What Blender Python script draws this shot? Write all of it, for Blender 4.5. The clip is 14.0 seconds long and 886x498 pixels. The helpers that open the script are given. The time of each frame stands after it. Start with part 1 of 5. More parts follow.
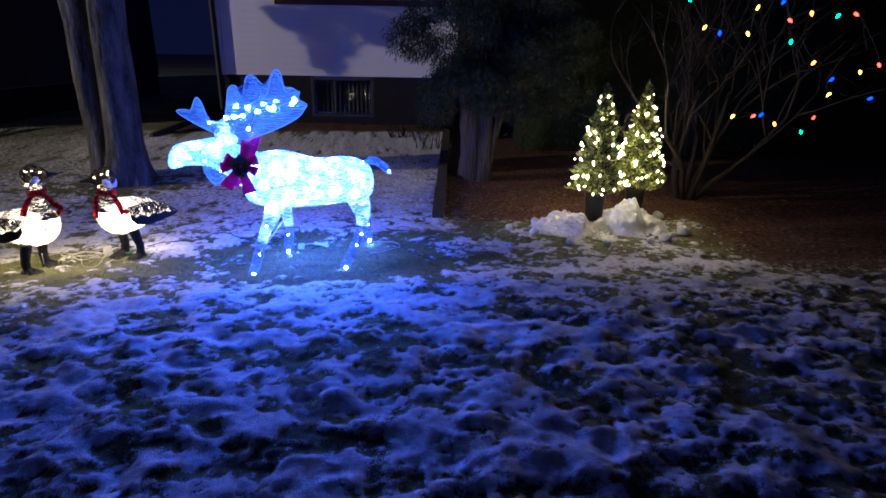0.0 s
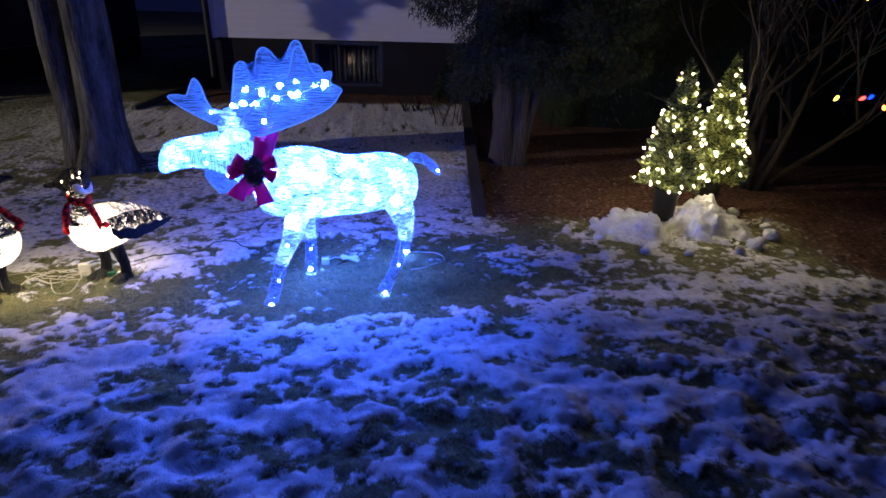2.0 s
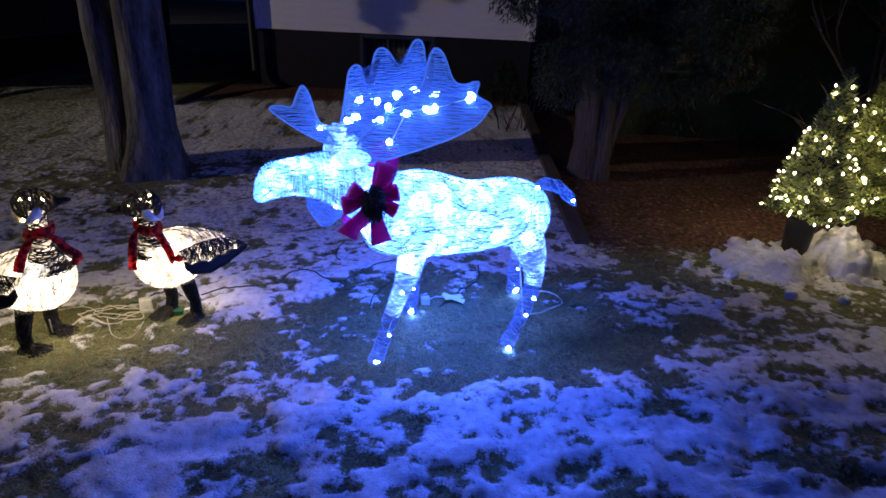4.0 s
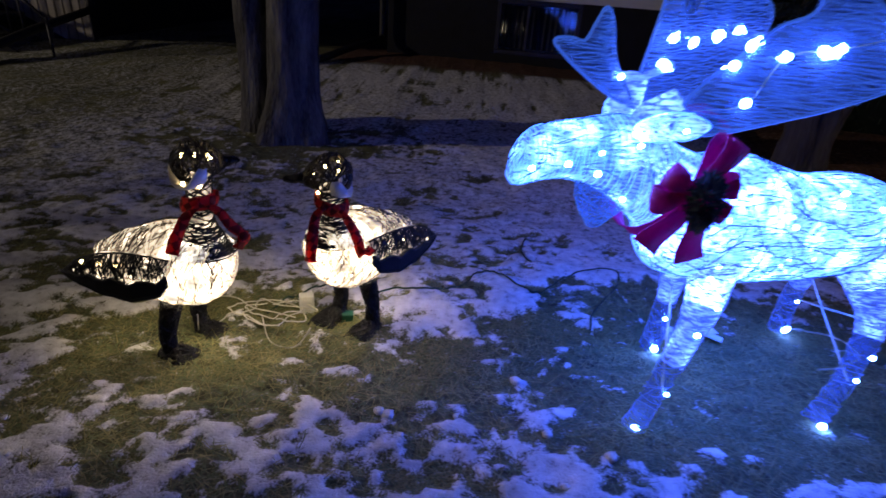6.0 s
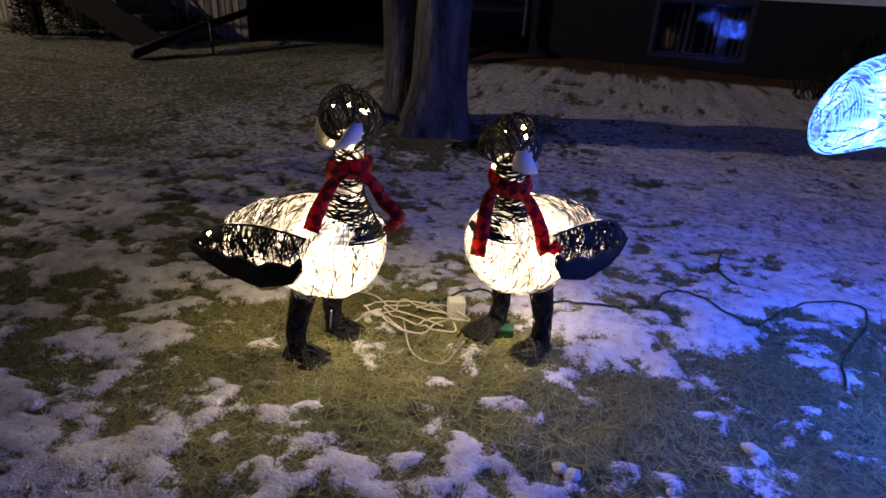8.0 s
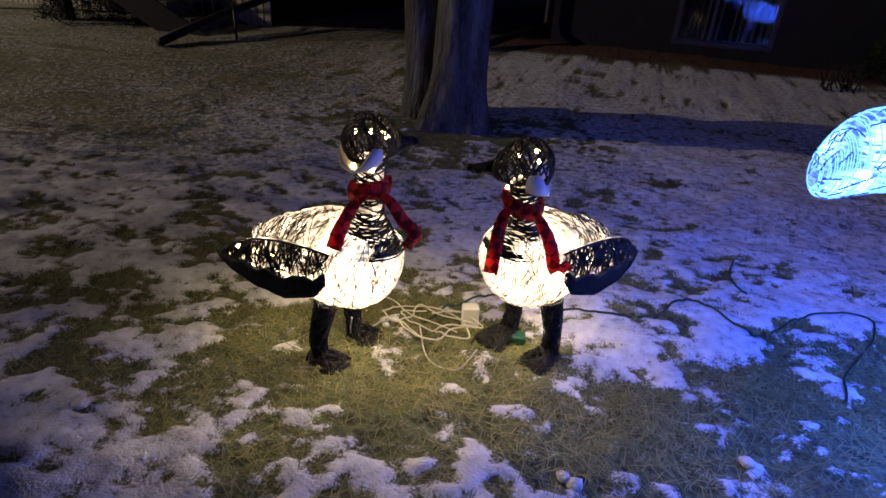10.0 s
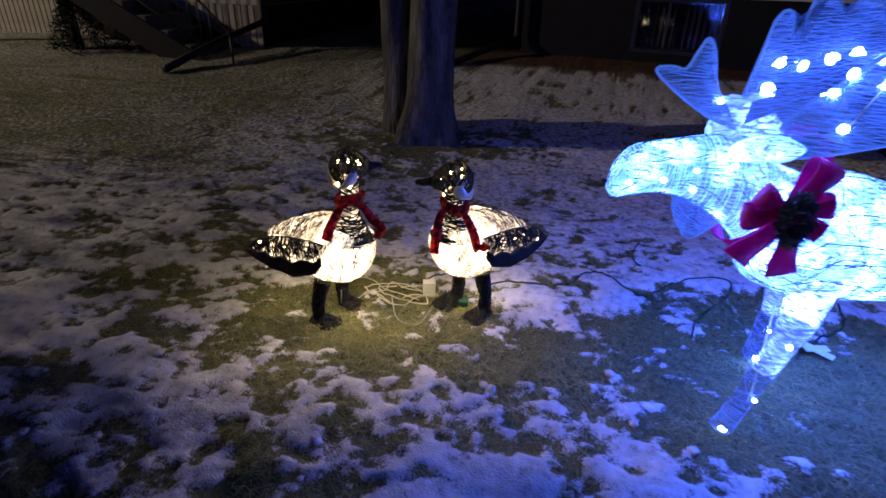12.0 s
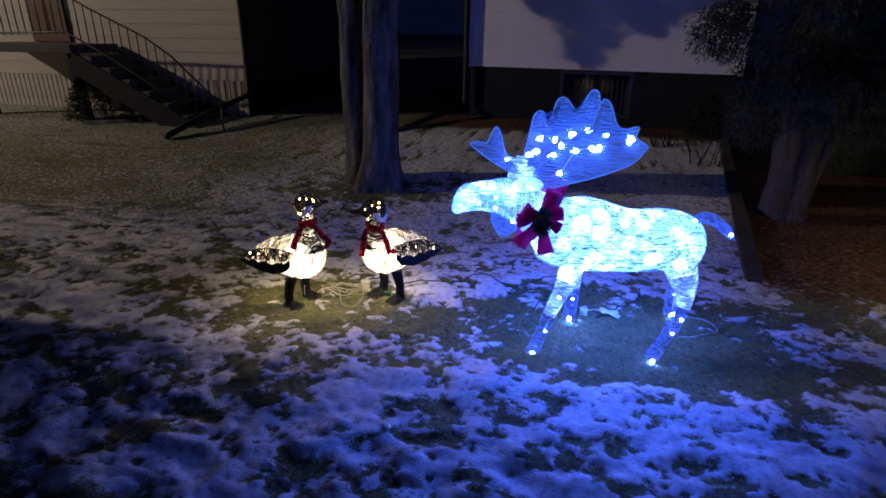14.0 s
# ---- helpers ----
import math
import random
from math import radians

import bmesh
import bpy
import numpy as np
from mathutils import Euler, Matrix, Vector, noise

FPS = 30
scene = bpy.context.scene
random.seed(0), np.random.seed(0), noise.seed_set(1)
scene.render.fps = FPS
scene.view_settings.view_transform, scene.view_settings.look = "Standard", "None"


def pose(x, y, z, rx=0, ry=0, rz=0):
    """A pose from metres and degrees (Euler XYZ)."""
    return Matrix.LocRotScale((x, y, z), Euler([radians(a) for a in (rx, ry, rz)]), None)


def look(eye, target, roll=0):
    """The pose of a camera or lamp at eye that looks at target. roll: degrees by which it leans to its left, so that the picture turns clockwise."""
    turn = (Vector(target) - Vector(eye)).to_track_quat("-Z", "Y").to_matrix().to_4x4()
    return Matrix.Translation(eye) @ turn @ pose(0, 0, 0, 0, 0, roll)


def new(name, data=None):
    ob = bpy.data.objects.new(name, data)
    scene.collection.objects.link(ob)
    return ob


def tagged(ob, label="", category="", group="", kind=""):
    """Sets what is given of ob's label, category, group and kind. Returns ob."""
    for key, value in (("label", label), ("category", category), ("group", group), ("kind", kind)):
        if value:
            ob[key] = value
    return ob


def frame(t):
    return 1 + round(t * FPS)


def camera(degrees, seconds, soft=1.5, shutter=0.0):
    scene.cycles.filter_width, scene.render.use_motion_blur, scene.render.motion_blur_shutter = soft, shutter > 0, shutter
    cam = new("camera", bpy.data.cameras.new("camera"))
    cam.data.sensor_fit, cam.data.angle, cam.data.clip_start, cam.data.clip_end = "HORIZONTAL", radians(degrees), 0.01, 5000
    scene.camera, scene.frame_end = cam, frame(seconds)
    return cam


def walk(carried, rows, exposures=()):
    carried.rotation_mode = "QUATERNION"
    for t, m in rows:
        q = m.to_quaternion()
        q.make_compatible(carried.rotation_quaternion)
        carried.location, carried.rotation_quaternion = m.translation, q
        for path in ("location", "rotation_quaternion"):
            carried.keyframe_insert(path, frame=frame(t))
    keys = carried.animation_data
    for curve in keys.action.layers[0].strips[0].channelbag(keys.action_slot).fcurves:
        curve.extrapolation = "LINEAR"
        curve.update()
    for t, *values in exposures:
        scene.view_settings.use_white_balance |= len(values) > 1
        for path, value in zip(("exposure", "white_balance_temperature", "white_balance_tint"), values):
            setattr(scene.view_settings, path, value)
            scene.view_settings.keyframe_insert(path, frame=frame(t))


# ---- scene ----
cam = camera(77.7, 14.0, 1.6, 0.35)
PATH = [
    (0, (-0.487, 0.184, 1.552), (-0.231, 2.054, 0.893), 1.0),
    (0.5, (-0.539, 0.483, 1.53), (-0.275, 2.338, 0.831), 0.6),
    (1, (-0.624, 0.742, 1.547), (-0.353, 2.581, 0.807), 0.9),
    (1.5, (-0.729, 0.929, 1.573), (-0.447, 2.76, 0.817), 1.2),
    (2, (-0.817, 1.164, 1.589), (-0.53, 2.984, 0.81), 1.5),
    (2.2, (-0.868, 1.315, 1.576), (-0.564, 3.133, 0.799), 1.9),
    (4.3, (-1.441, 2.002, 1.575), (-1.207, 3.818, 0.771), 2.9),
    (4.5, (-1.489, 2.094, 1.581), (-1.268, 3.91, 0.772), 3.0),
    (5, (-1.667, 2.289, 1.565), (-1.512, 4.103, 0.737), 3.8),
    (5.5, (-1.864, 2.501, 1.46), (-1.783, 4.313, 0.618), 4.5),
    (6, (-2.027, 2.701, 1.283), (-2.041, 4.504, 0.418), 4.5),
    (6.5, (-2.154, 2.864, 1.152), (-2.285, 4.656, 0.273), 4.4),
    (7, (-2.197, 2.962, 1.069), (-2.481, 4.749, 0.216), 3.7),
    (7.5, (-2.26, 3.045, 1.021), (-2.609, 4.825, 0.178), 3.6),
    (8, (-2.282, 3.078, 1.006), (-2.698, 4.846, 0.169), 3.5),
    (8.2, (-2.282, 3.09, 1.023), (-2.726, 4.843, 0.167), 3.6),
    (10.3, (-2.268, 3.033, 1.14), (-2.741, 4.752, 0.233), 3.4),
    (10.5, (-2.249, 2.983, 1.149), (-2.723, 4.707, 0.254), 3.2),
    (11, (-2.194, 2.828, 1.227), (-2.664, 4.551, 0.327), 2.9),
    (11.5, (-2.105, 2.658, 1.306), (-2.566, 4.381, 0.402), 2.1),
    (12, (-1.95, 2.464, 1.416), (-2.406, 4.189, 0.512), 1.6),
    (12.5, (-1.754, 2.168, 1.552), (-2.204, 3.909, 0.676), 1.1),
    (13, (-1.574, 1.889, 1.631), (-2.015, 3.66, 0.812), 0.9),
    (13.5, (-1.426, 1.576, 1.682), (-1.854, 3.369, 0.908), 0.9),
    (14, (-1.248, 1.32, 1.728), (-1.671, 3.132, 0.996), 0.8),
]
EXPOSURE = [(0.0, 0.75, 5600, 10), (2.0, 0.42, 5700, 10), (4.5, -0.25, 5900, 10), (5.5, -0.60, 5900, 10), (7.0, -0.60, 5900, 11), (8.0, -0.15, 6300, 11), (11.0, -0.05, 6300, 11), (13.0, -0.30, 6200, 10), (14.0, -0.10, 6100, 10)]
walk(cam, [(t, look(eye, target, roll)) for t, eye, target, roll in PATH], EXPOSURE)

# ---- world and large lights ----
world = bpy.data.worlds.new("night_sky")
scene.world = world
world.use_nodes = True
bg = world.node_tree.nodes["Background"]
bg.inputs["Color"].default_value = (0.075, 0.10, 0.44, 1)
bg.inputs["Strength"].default_value = 0.028


def lamp(name, eye, watts, colour, radius):
    data = bpy.data.lights.new(name, "POINT")
    data.energy, data.color, data.shadow_soft_size = watts, colour, radius
    ob = new(name, data)
    ob.location = eye
    return ob


# the street lamp up the road, beyond the cream house
lamp("street_light", (-26.0, 2.7, 9.0), 6900, (1.0, 0.80, 0.63), 0.12)


# ---- materials ----
def material(name, colour, rough=0.7, colour2=None, scale=8.0, bump=0.0, bump_scale=60.0, depth=0.01, metal=0.0, spec=0.4, stretch=(1, 1, 1)):
    """A surface with two scales of variation and fine relief."""
    m = bpy.data.materials.new(name)
    m.use_nodes = True
    n, l = m.node_tree.nodes, m.node_tree.links
    b = n["Principled BSDF"]
    b.inputs["Roughness"].default_value, b.inputs["Metallic"].default_value = rough, metal
    b.inputs["Specular IOR Level"].default_value = spec
    co = n.new("ShaderNodeTexCoord")
    mp = n.new("ShaderNodeMapping")
    mp.inputs["Scale"].default_value = stretch
    l.new(co.outputs["Object"], mp.inputs["Vector"])
    t1, t2 = n.new("ShaderNodeTexNoise"), n.new("ShaderNodeTexNoise")
    t1.inputs["Scale"].default_value, t1.inputs["Detail"].default_value = scale, 6
    t2.inputs["Scale"].default_value, t2.inputs["Detail"].default_value = scale * 7.3, 4
    for t in (t1, t2):
        l.new(mp.outputs["Vector"], t.inputs["Vector"])
    add = n.new("ShaderNodeMath")
    add.operation = "MULTIPLY_ADD"
    add.inputs[1].default_value = 0.45
    l.new(t2.outputs["Fac"], add.inputs[0])
    l.new(t1.outputs["Fac"], add.inputs[2])
    ramp = n.new("ShaderNodeValToRGB")
    c2 = colour2 or tuple(c * 0.6 for c in colour)
    ramp.color_ramp.elements[0].position, ramp.color_ramp.elements[1].position = 0.5, 0.95
    ramp.color_ramp.elements[0].color, ramp.color_ramp.elements[1].color = (*c2, 1), (*colour, 1)
    l.new(add.outputs[0], ramp.inputs["Fac"])
    l.new(ramp.outputs["Color"], b.inputs["Base Color"])
    if bump:
        t3 = n.new("ShaderNodeTexNoise")
        t3.inputs["Scale"].default_value, t3.inputs["Detail"].default_value = bump_scale, 5
        l.new(mp.outputs["Vector"], t3.inputs["Vector"])
        bp = n.new("ShaderNodeBump")
        bp.inputs["Strength"].default_value, bp.inputs["Distance"].default_value = bump, depth
        l.new(t3.outputs["Fac"], bp.inputs["Height"])
        l.new(bp.outputs["Normal"], b.inputs["Normal"])
    return m


def glow(name, colour, strength):
    m = bpy.data.materials.new(name)
    m.use_nodes = True
    b = m.node_tree.nodes["Principled BSDF"]
    b.inputs["Base Color"].default_value = (*(c * 0.15 for c in colour), 1)
    b.inputs["Emission Color"].default_value = (*colour, 1)
    b.inputs["Emission Strength"].default_value = strength
    return m


def lit_shell(name, colour, low, high, cell, see=0.0, base=(0.10, 0.14, 0.22), fine=55.0, thin=0.12, run=(0.3, 0.5, 1.8)):
    """A thread-wound shell lit from inside: brighter where an inner bulb lies close, darker where threads bunch."""
    m = bpy.data.materials.new(name)
    m.use_nodes = True
    n, l = m.node_tree.nodes, m.node_tree.links
    b, out = n["Principled BSDF"], n["Material Output"]
    b.inputs["Base Color"].default_value = (*base, 1)
    b.inputs["Roughness"].default_value = 0.45
    co = n.new("ShaderNodeTexCoord")
    v = n.new("ShaderNodeTexVoronoi")
    v.feature = "SMOOTH_F1"
    v.inputs["Scale"].default_value = cell
    v.inputs["Smoothness"].default_value = 0.3
    l.new(co.outputs["Object"], v.inputs["Vector"])
    r = n.new("ShaderNodeMapRange")
    r.inputs["From Min"].default_value, r.inputs["From Max"].default_value = 0.08, 0.5
    r.inputs["To Min"].default_value, r.inputs["To Max"].default_value = high, low
    l.new(v.outputs["Distance"], r.inputs["Value"])
    w = n.new("ShaderNodeTexNoise")
    w.inputs["Scale"].default_value, w.inputs["Detail"].default_value = fine, 3
    mp = n.new("ShaderNodeMapping")
    mp.inputs["Scale"].default_value = run
    l.new(co.outputs["Object"], mp.inputs["Vector"])
    l.new(mp.outputs["Vector"], w.inputs["Vector"])
    r2 = n.new("ShaderNodeMapRange")
    r2.inputs["From Min"].default_value, r2.inputs["From Max"].default_value = 0.40, 0.62
    r2.inputs["To Min"].default_value, r2.inputs["To Max"].default_value = thin, 1.7
    l.new(w.outputs["Fac"], r2.inputs["Value"])
    mul = n.new("ShaderNodeMath")
    mul.operation = "MULTIPLY"
    l.new(r.outputs["Result"], mul.inputs[0])
    l.new(r2.outputs["Result"], mul.inputs[1])
    b.inputs["Emission Color"].default_value = (*colour, 1)
    l.new(mul.outputs[0], b.inputs["Emission Strength"])
    if see:
        tr, mix = n.new("ShaderNodeBsdfTransparent"), n.new("ShaderNodeMixShader")
        mix.inputs["Fac"].default_value = see
        l.new(b.outputs["BSDF"], mix.inputs[1])
        l.new(tr.outputs["BSDF"], mix.inputs[2])
        l.new(mix.outputs["Shader"], out.inputs["Surface"])
    return m


BLUE = (0.078, 0.155, 1.0)
M_BODY = lit_shell("acrylic_body", BLUE, 8.0, 95.0, 8.0, see=0.25, fine=110.0, thin=0.07)
M_HEAD = lit_shell("acrylic_head", BLUE, 2.8, 48.0, 8.0, see=0.25, fine=110.0, thin=0.07)
M_LIMB = lit_shell("acrylic_limb", (0.045, 0.11, 1.0), 0.30, 1.5, 7.0, see=0.70, fine=90.0, run=(1.6, 1.6, 0.4))
M_THIGH = lit_shell("acrylic_thigh", BLUE, 3.0, 16.0, 9.0, see=0.35, fine=80.0)
M_ANTLER = lit_shell("acrylic_antler", (0.040, 0.13, 1.0), 0.10, 0.9, 9.0, see=0.60, fine=90.0)
M_THREAD = glow("acrylic_thread", (0.07, 0.20, 1.0), 6.0)
M_THREAD_DIM = glow("acrylic_thread_dim", (0.085, 0.22, 1.0), 0.62)
M_THREAD_LEG = glow("acrylic_thread_leg", (0.10, 0.19, 1.0), 0.70)
M_THREAD_DARK = material("clear_thread", (0.03, 0.08, 0.12), 0.3)
M_LED = glow("cold_led", (0.090, 0.190, 1.0), 230.0)
M_GOOSE = lit_shell("warm_shell", (1.0, 0.85, 0.64), 1.6, 8.0, 16.0, see=0.22, base=(0.8, 0.78, 0.72), fine=120.0, thin=0.22, run=(0.8, 0.5, 1.2))
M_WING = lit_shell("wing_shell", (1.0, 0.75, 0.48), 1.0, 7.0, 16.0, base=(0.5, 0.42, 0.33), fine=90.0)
M_GOOSE_TH = glow("warm_thread", (1.0, 0.78, 0.50), 1.6)
M_WARM = glow("warm_led", (1.0, 0.66, 0.24), 34.0)
M_TREELIGHT = glow("tree_led", (1.0, 0.76, 0.38), 240.0)
M_BLACK = material("black_thread", (0.012, 0.012, 0.014), 0.55, (0.006, 0.006, 0.008), 30, spec=0.4)
M_BLACKFELT = material("black_felt", (0.010, 0.010, 0.013), 0.9, (0.006, 0.006, 0.008), 40, bump=0.3, bump_scale=200)
M_TAN_THREAD = material("tan_thread", (0.42, 0.36, 0.28), 0.6, (0.25, 0.20, 0.15), 30)
M_CHEEK = material("white_felt", (0.75, 0.75, 0.78), 0.8, (0.6, 0.6, 0.65), 20)
M_BARK = material("bark", (0.15, 0.145, 0.14), 0.95, (0.012, 0.011, 0.010), 9, bump=1.0, bump_scale=22, depth=0.06, stretch=(1, 1, 0.22))
M_CEDAR = material("cedar_bark", (0.075, 0.064, 0.062), 0.95, (0.020, 0.016, 0.015), 10, bump=1.0, bump_scale=26, depth=0.05, stretch=(1, 1, 0.12))
M_TWIG = material("twig_bark", (0.028, 0.022, 0.019), 0.9, (0.014, 0.011, 0.010), 14, bump=0.4)
M_LEAF = material("cedar_leaf", (0.018, 0.030, 0.015), 0.85, (0.009, 0.015, 0.008), 5)
M_LEAFBROWN = material("cedar_leaf_brown", (0.10, 0.06, 0.022), 0.8, (0.05, 0.032, 0.013), 6)
M_NEEDLE = material("needle", (0.22, 0.25, 0.07), 0.7, (0.12, 0.15, 0.045), 12)
M_POT = material("black_pot", (0.012, 0.012, 0.013), 0.5, (0.008, 0.008, 0.008), 20)
M_SNOW = material("packed_snow", (0.80, 0.80, 0.82), 0.75, (0.62, 0.61, 0.62), 7, bump=1.0, bump_scale=30, depth=0.03, spec=0.3)
M_SIDING = material("white_siding", (0.74, 0.74, 0.73), 0.6, (0.60, 0.60, 0.60), 1.3, bump=0.12, bump_scale=90, stretch=(0.3, 1, 3))
M_CREAM = material("cream_siding", (0.50, 0.455, 0.37), 0.65, (0.38, 0.345, 0.28), 1.2, bump=0.12, bump_scale=90, stretch=(0.3, 1, 3))
# siding of the cream house's side, its shade put into the colour
M_SIDEWALL = material("shade_toned_siding", (0.055, 0.054, 0.058), 0.8, (0.035, 0.034, 0.037), 1.3, bump=0.1, bump_scale=80)
M_TRIM = material("white_trim", (0.72, 0.72, 0.72), 0.5, (0.62, 0.62, 0.62), 5)
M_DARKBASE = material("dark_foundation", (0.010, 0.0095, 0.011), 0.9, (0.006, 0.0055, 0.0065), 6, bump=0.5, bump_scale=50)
M_FRAME = material("dark_frame", (0.035, 0.033, 0.04), 0.5, (0.02, 0.02, 0.024), 10)
M_REDTRIM = material("dark_red_trim", (0.09, 0.02, 0.02), 0.6, (0.05, 0.012, 0.012), 6)
# pale cloth coloured near-black, so the unlit room's shade sits in it
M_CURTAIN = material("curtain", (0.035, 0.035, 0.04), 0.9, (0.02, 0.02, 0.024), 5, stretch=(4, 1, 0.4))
M_DOOR = material("brown_door", (0.12, 0.045, 0.025), 0.55, (0.07, 0.03, 0.018), 6, stretch=(3, 1, 0.4))
# concrete darkened, the deep shade of the steps put into its colour
M_CONCRETE = material("concrete", (0.10, 0.092, 0.085), 0.9, (0.06, 0.056, 0.052), 5, bump=0.4, bump_scale=70)
M_IRON = material("black_iron", (0.02, 0.02, 0.02), 0.5, (0.012, 0.012, 0.012), 20)
M_PIPE = material("dark_downspout", (0.008, 0.007, 0.007), 0.6, (0.005, 0.005, 0.005), 6)
M_ROOF = material("roof_shingle", (0.05, 0.045, 0.045), 0.9, (0.03, 0.03, 0.03), 6, bump=0.5)
M_TIMBER = material("edging_timber", (0.06, 0.048, 0.04), 0.9, (0.028, 0.023, 0.02), 6, bump=0.7, bump_scale=40, stretch=(1, 0.15, 1))
M_RED = material("red_plaid", (0.42, 0.018, 0.014), 0.75, (0.20, 0.010, 0.010), 16)
M_BOW = material("crimson_ribbon", (0.88, 0.03, 0.30), 0.5, (0.65, 0.02, 0.20), 12, bump=0.3, bump_scale=150)
def let_through(m, share_of_light):
    """Thin cloth: part of the light passes to its other side."""
    n, l = m.node_tree.nodes, m.node_tree.links
    b = n["Principled BSDF"]
    tl, mix = n.new("ShaderNodeBsdfTranslucent"), n.new("ShaderNodeMixShader")
    mix.inputs["Fac"].default_value = share_of_light
    l.new(b.inputs["Base Color"].links[0].from_socket, tl.inputs["Color"])
    l.new(b.outputs["BSDF"], mix.inputs[1])
    l.new(tl.outputs["BSDF"], mix.inputs[2])
    l.new(mix.outputs["Shader"], n["Material Output"].inputs["Surface"])


let_through(M_BOW, 0.45)
M_SPRIG = material("bow_sprig", (0.10, 0.15, 0.14), 0.8, (0.05, 0.07, 0.07), 20)
M_WHITECORD = material("white_cord", (0.70, 0.68, 0.58), 0.6, (0.55, 0.52, 0.42), 20)
M_GREENCORD = material("green_cord", (0.02, 0.06, 0.03), 0.5, (0.012, 0.035, 0.02), 20)
M_PLASTIC = material("white_plastic", (0.78, 0.78, 0.76), 0.4, (0.68, 0.68, 0.66), 12)
M_GREENBOX = material("green_plastic", (0.02, 0.12, 0.07), 0.45, (0.014, 0.08, 0.05), 12)


def glass_material():
    m = bpy.data.materials.new("window_glass")
    m.use_nodes = True
    n, l = m.node_tree.nodes, m.node_tree.links
    gl, tr, mix = n.new("ShaderNodeBsdfGlossy"), n.new("ShaderNodeBsdfTransparent"), n.new("ShaderNodeMixShader")
    gl.inputs["Roughness"].default_value = 0.03
    tr.inputs["Color"].default_value = (0.8, 0.82, 0.85, 1)
    mix.inputs["Fac"].default_value = 0.016
    l.new(tr.outputs["BSDF"], mix.inputs[1])
    l.new(gl.outputs["BSDF"], mix.inputs[2])
    l.new(mix.outputs["Shader"], n["Material Output"].inputs["Surface"])
    return m


M_GLASS = glass_material()


def plaid():
    m = M_RED
    n, l = m.node_tree.nodes, m.node_tree.links
    b = n["Principled BSDF"]
    co, mp = n.new("ShaderNodeTexCoord"), n.new("ShaderNodeMapping")
    mp.inputs["Rotation"].default_value = (0.4, 0.5, 0.3)
    ch = n.new("ShaderNodeTexChecker")
    ch.inputs["Scale"].default_value = 38
    ch.inputs["Color1"].default_value, ch.inputs["Color2"].default_value = (0.75, 0.035, 0.025, 1), (0.22, 0.012, 0.012, 1)
    l.new(co.outputs["Object"], mp.inputs["Vector"])
    l.new(mp.outputs["Vector"], ch.inputs["Vector"])
    l.new(ch.outputs["Color"], b.inputs["Base Color"])
    let_through(m, 0.5)


plaid()


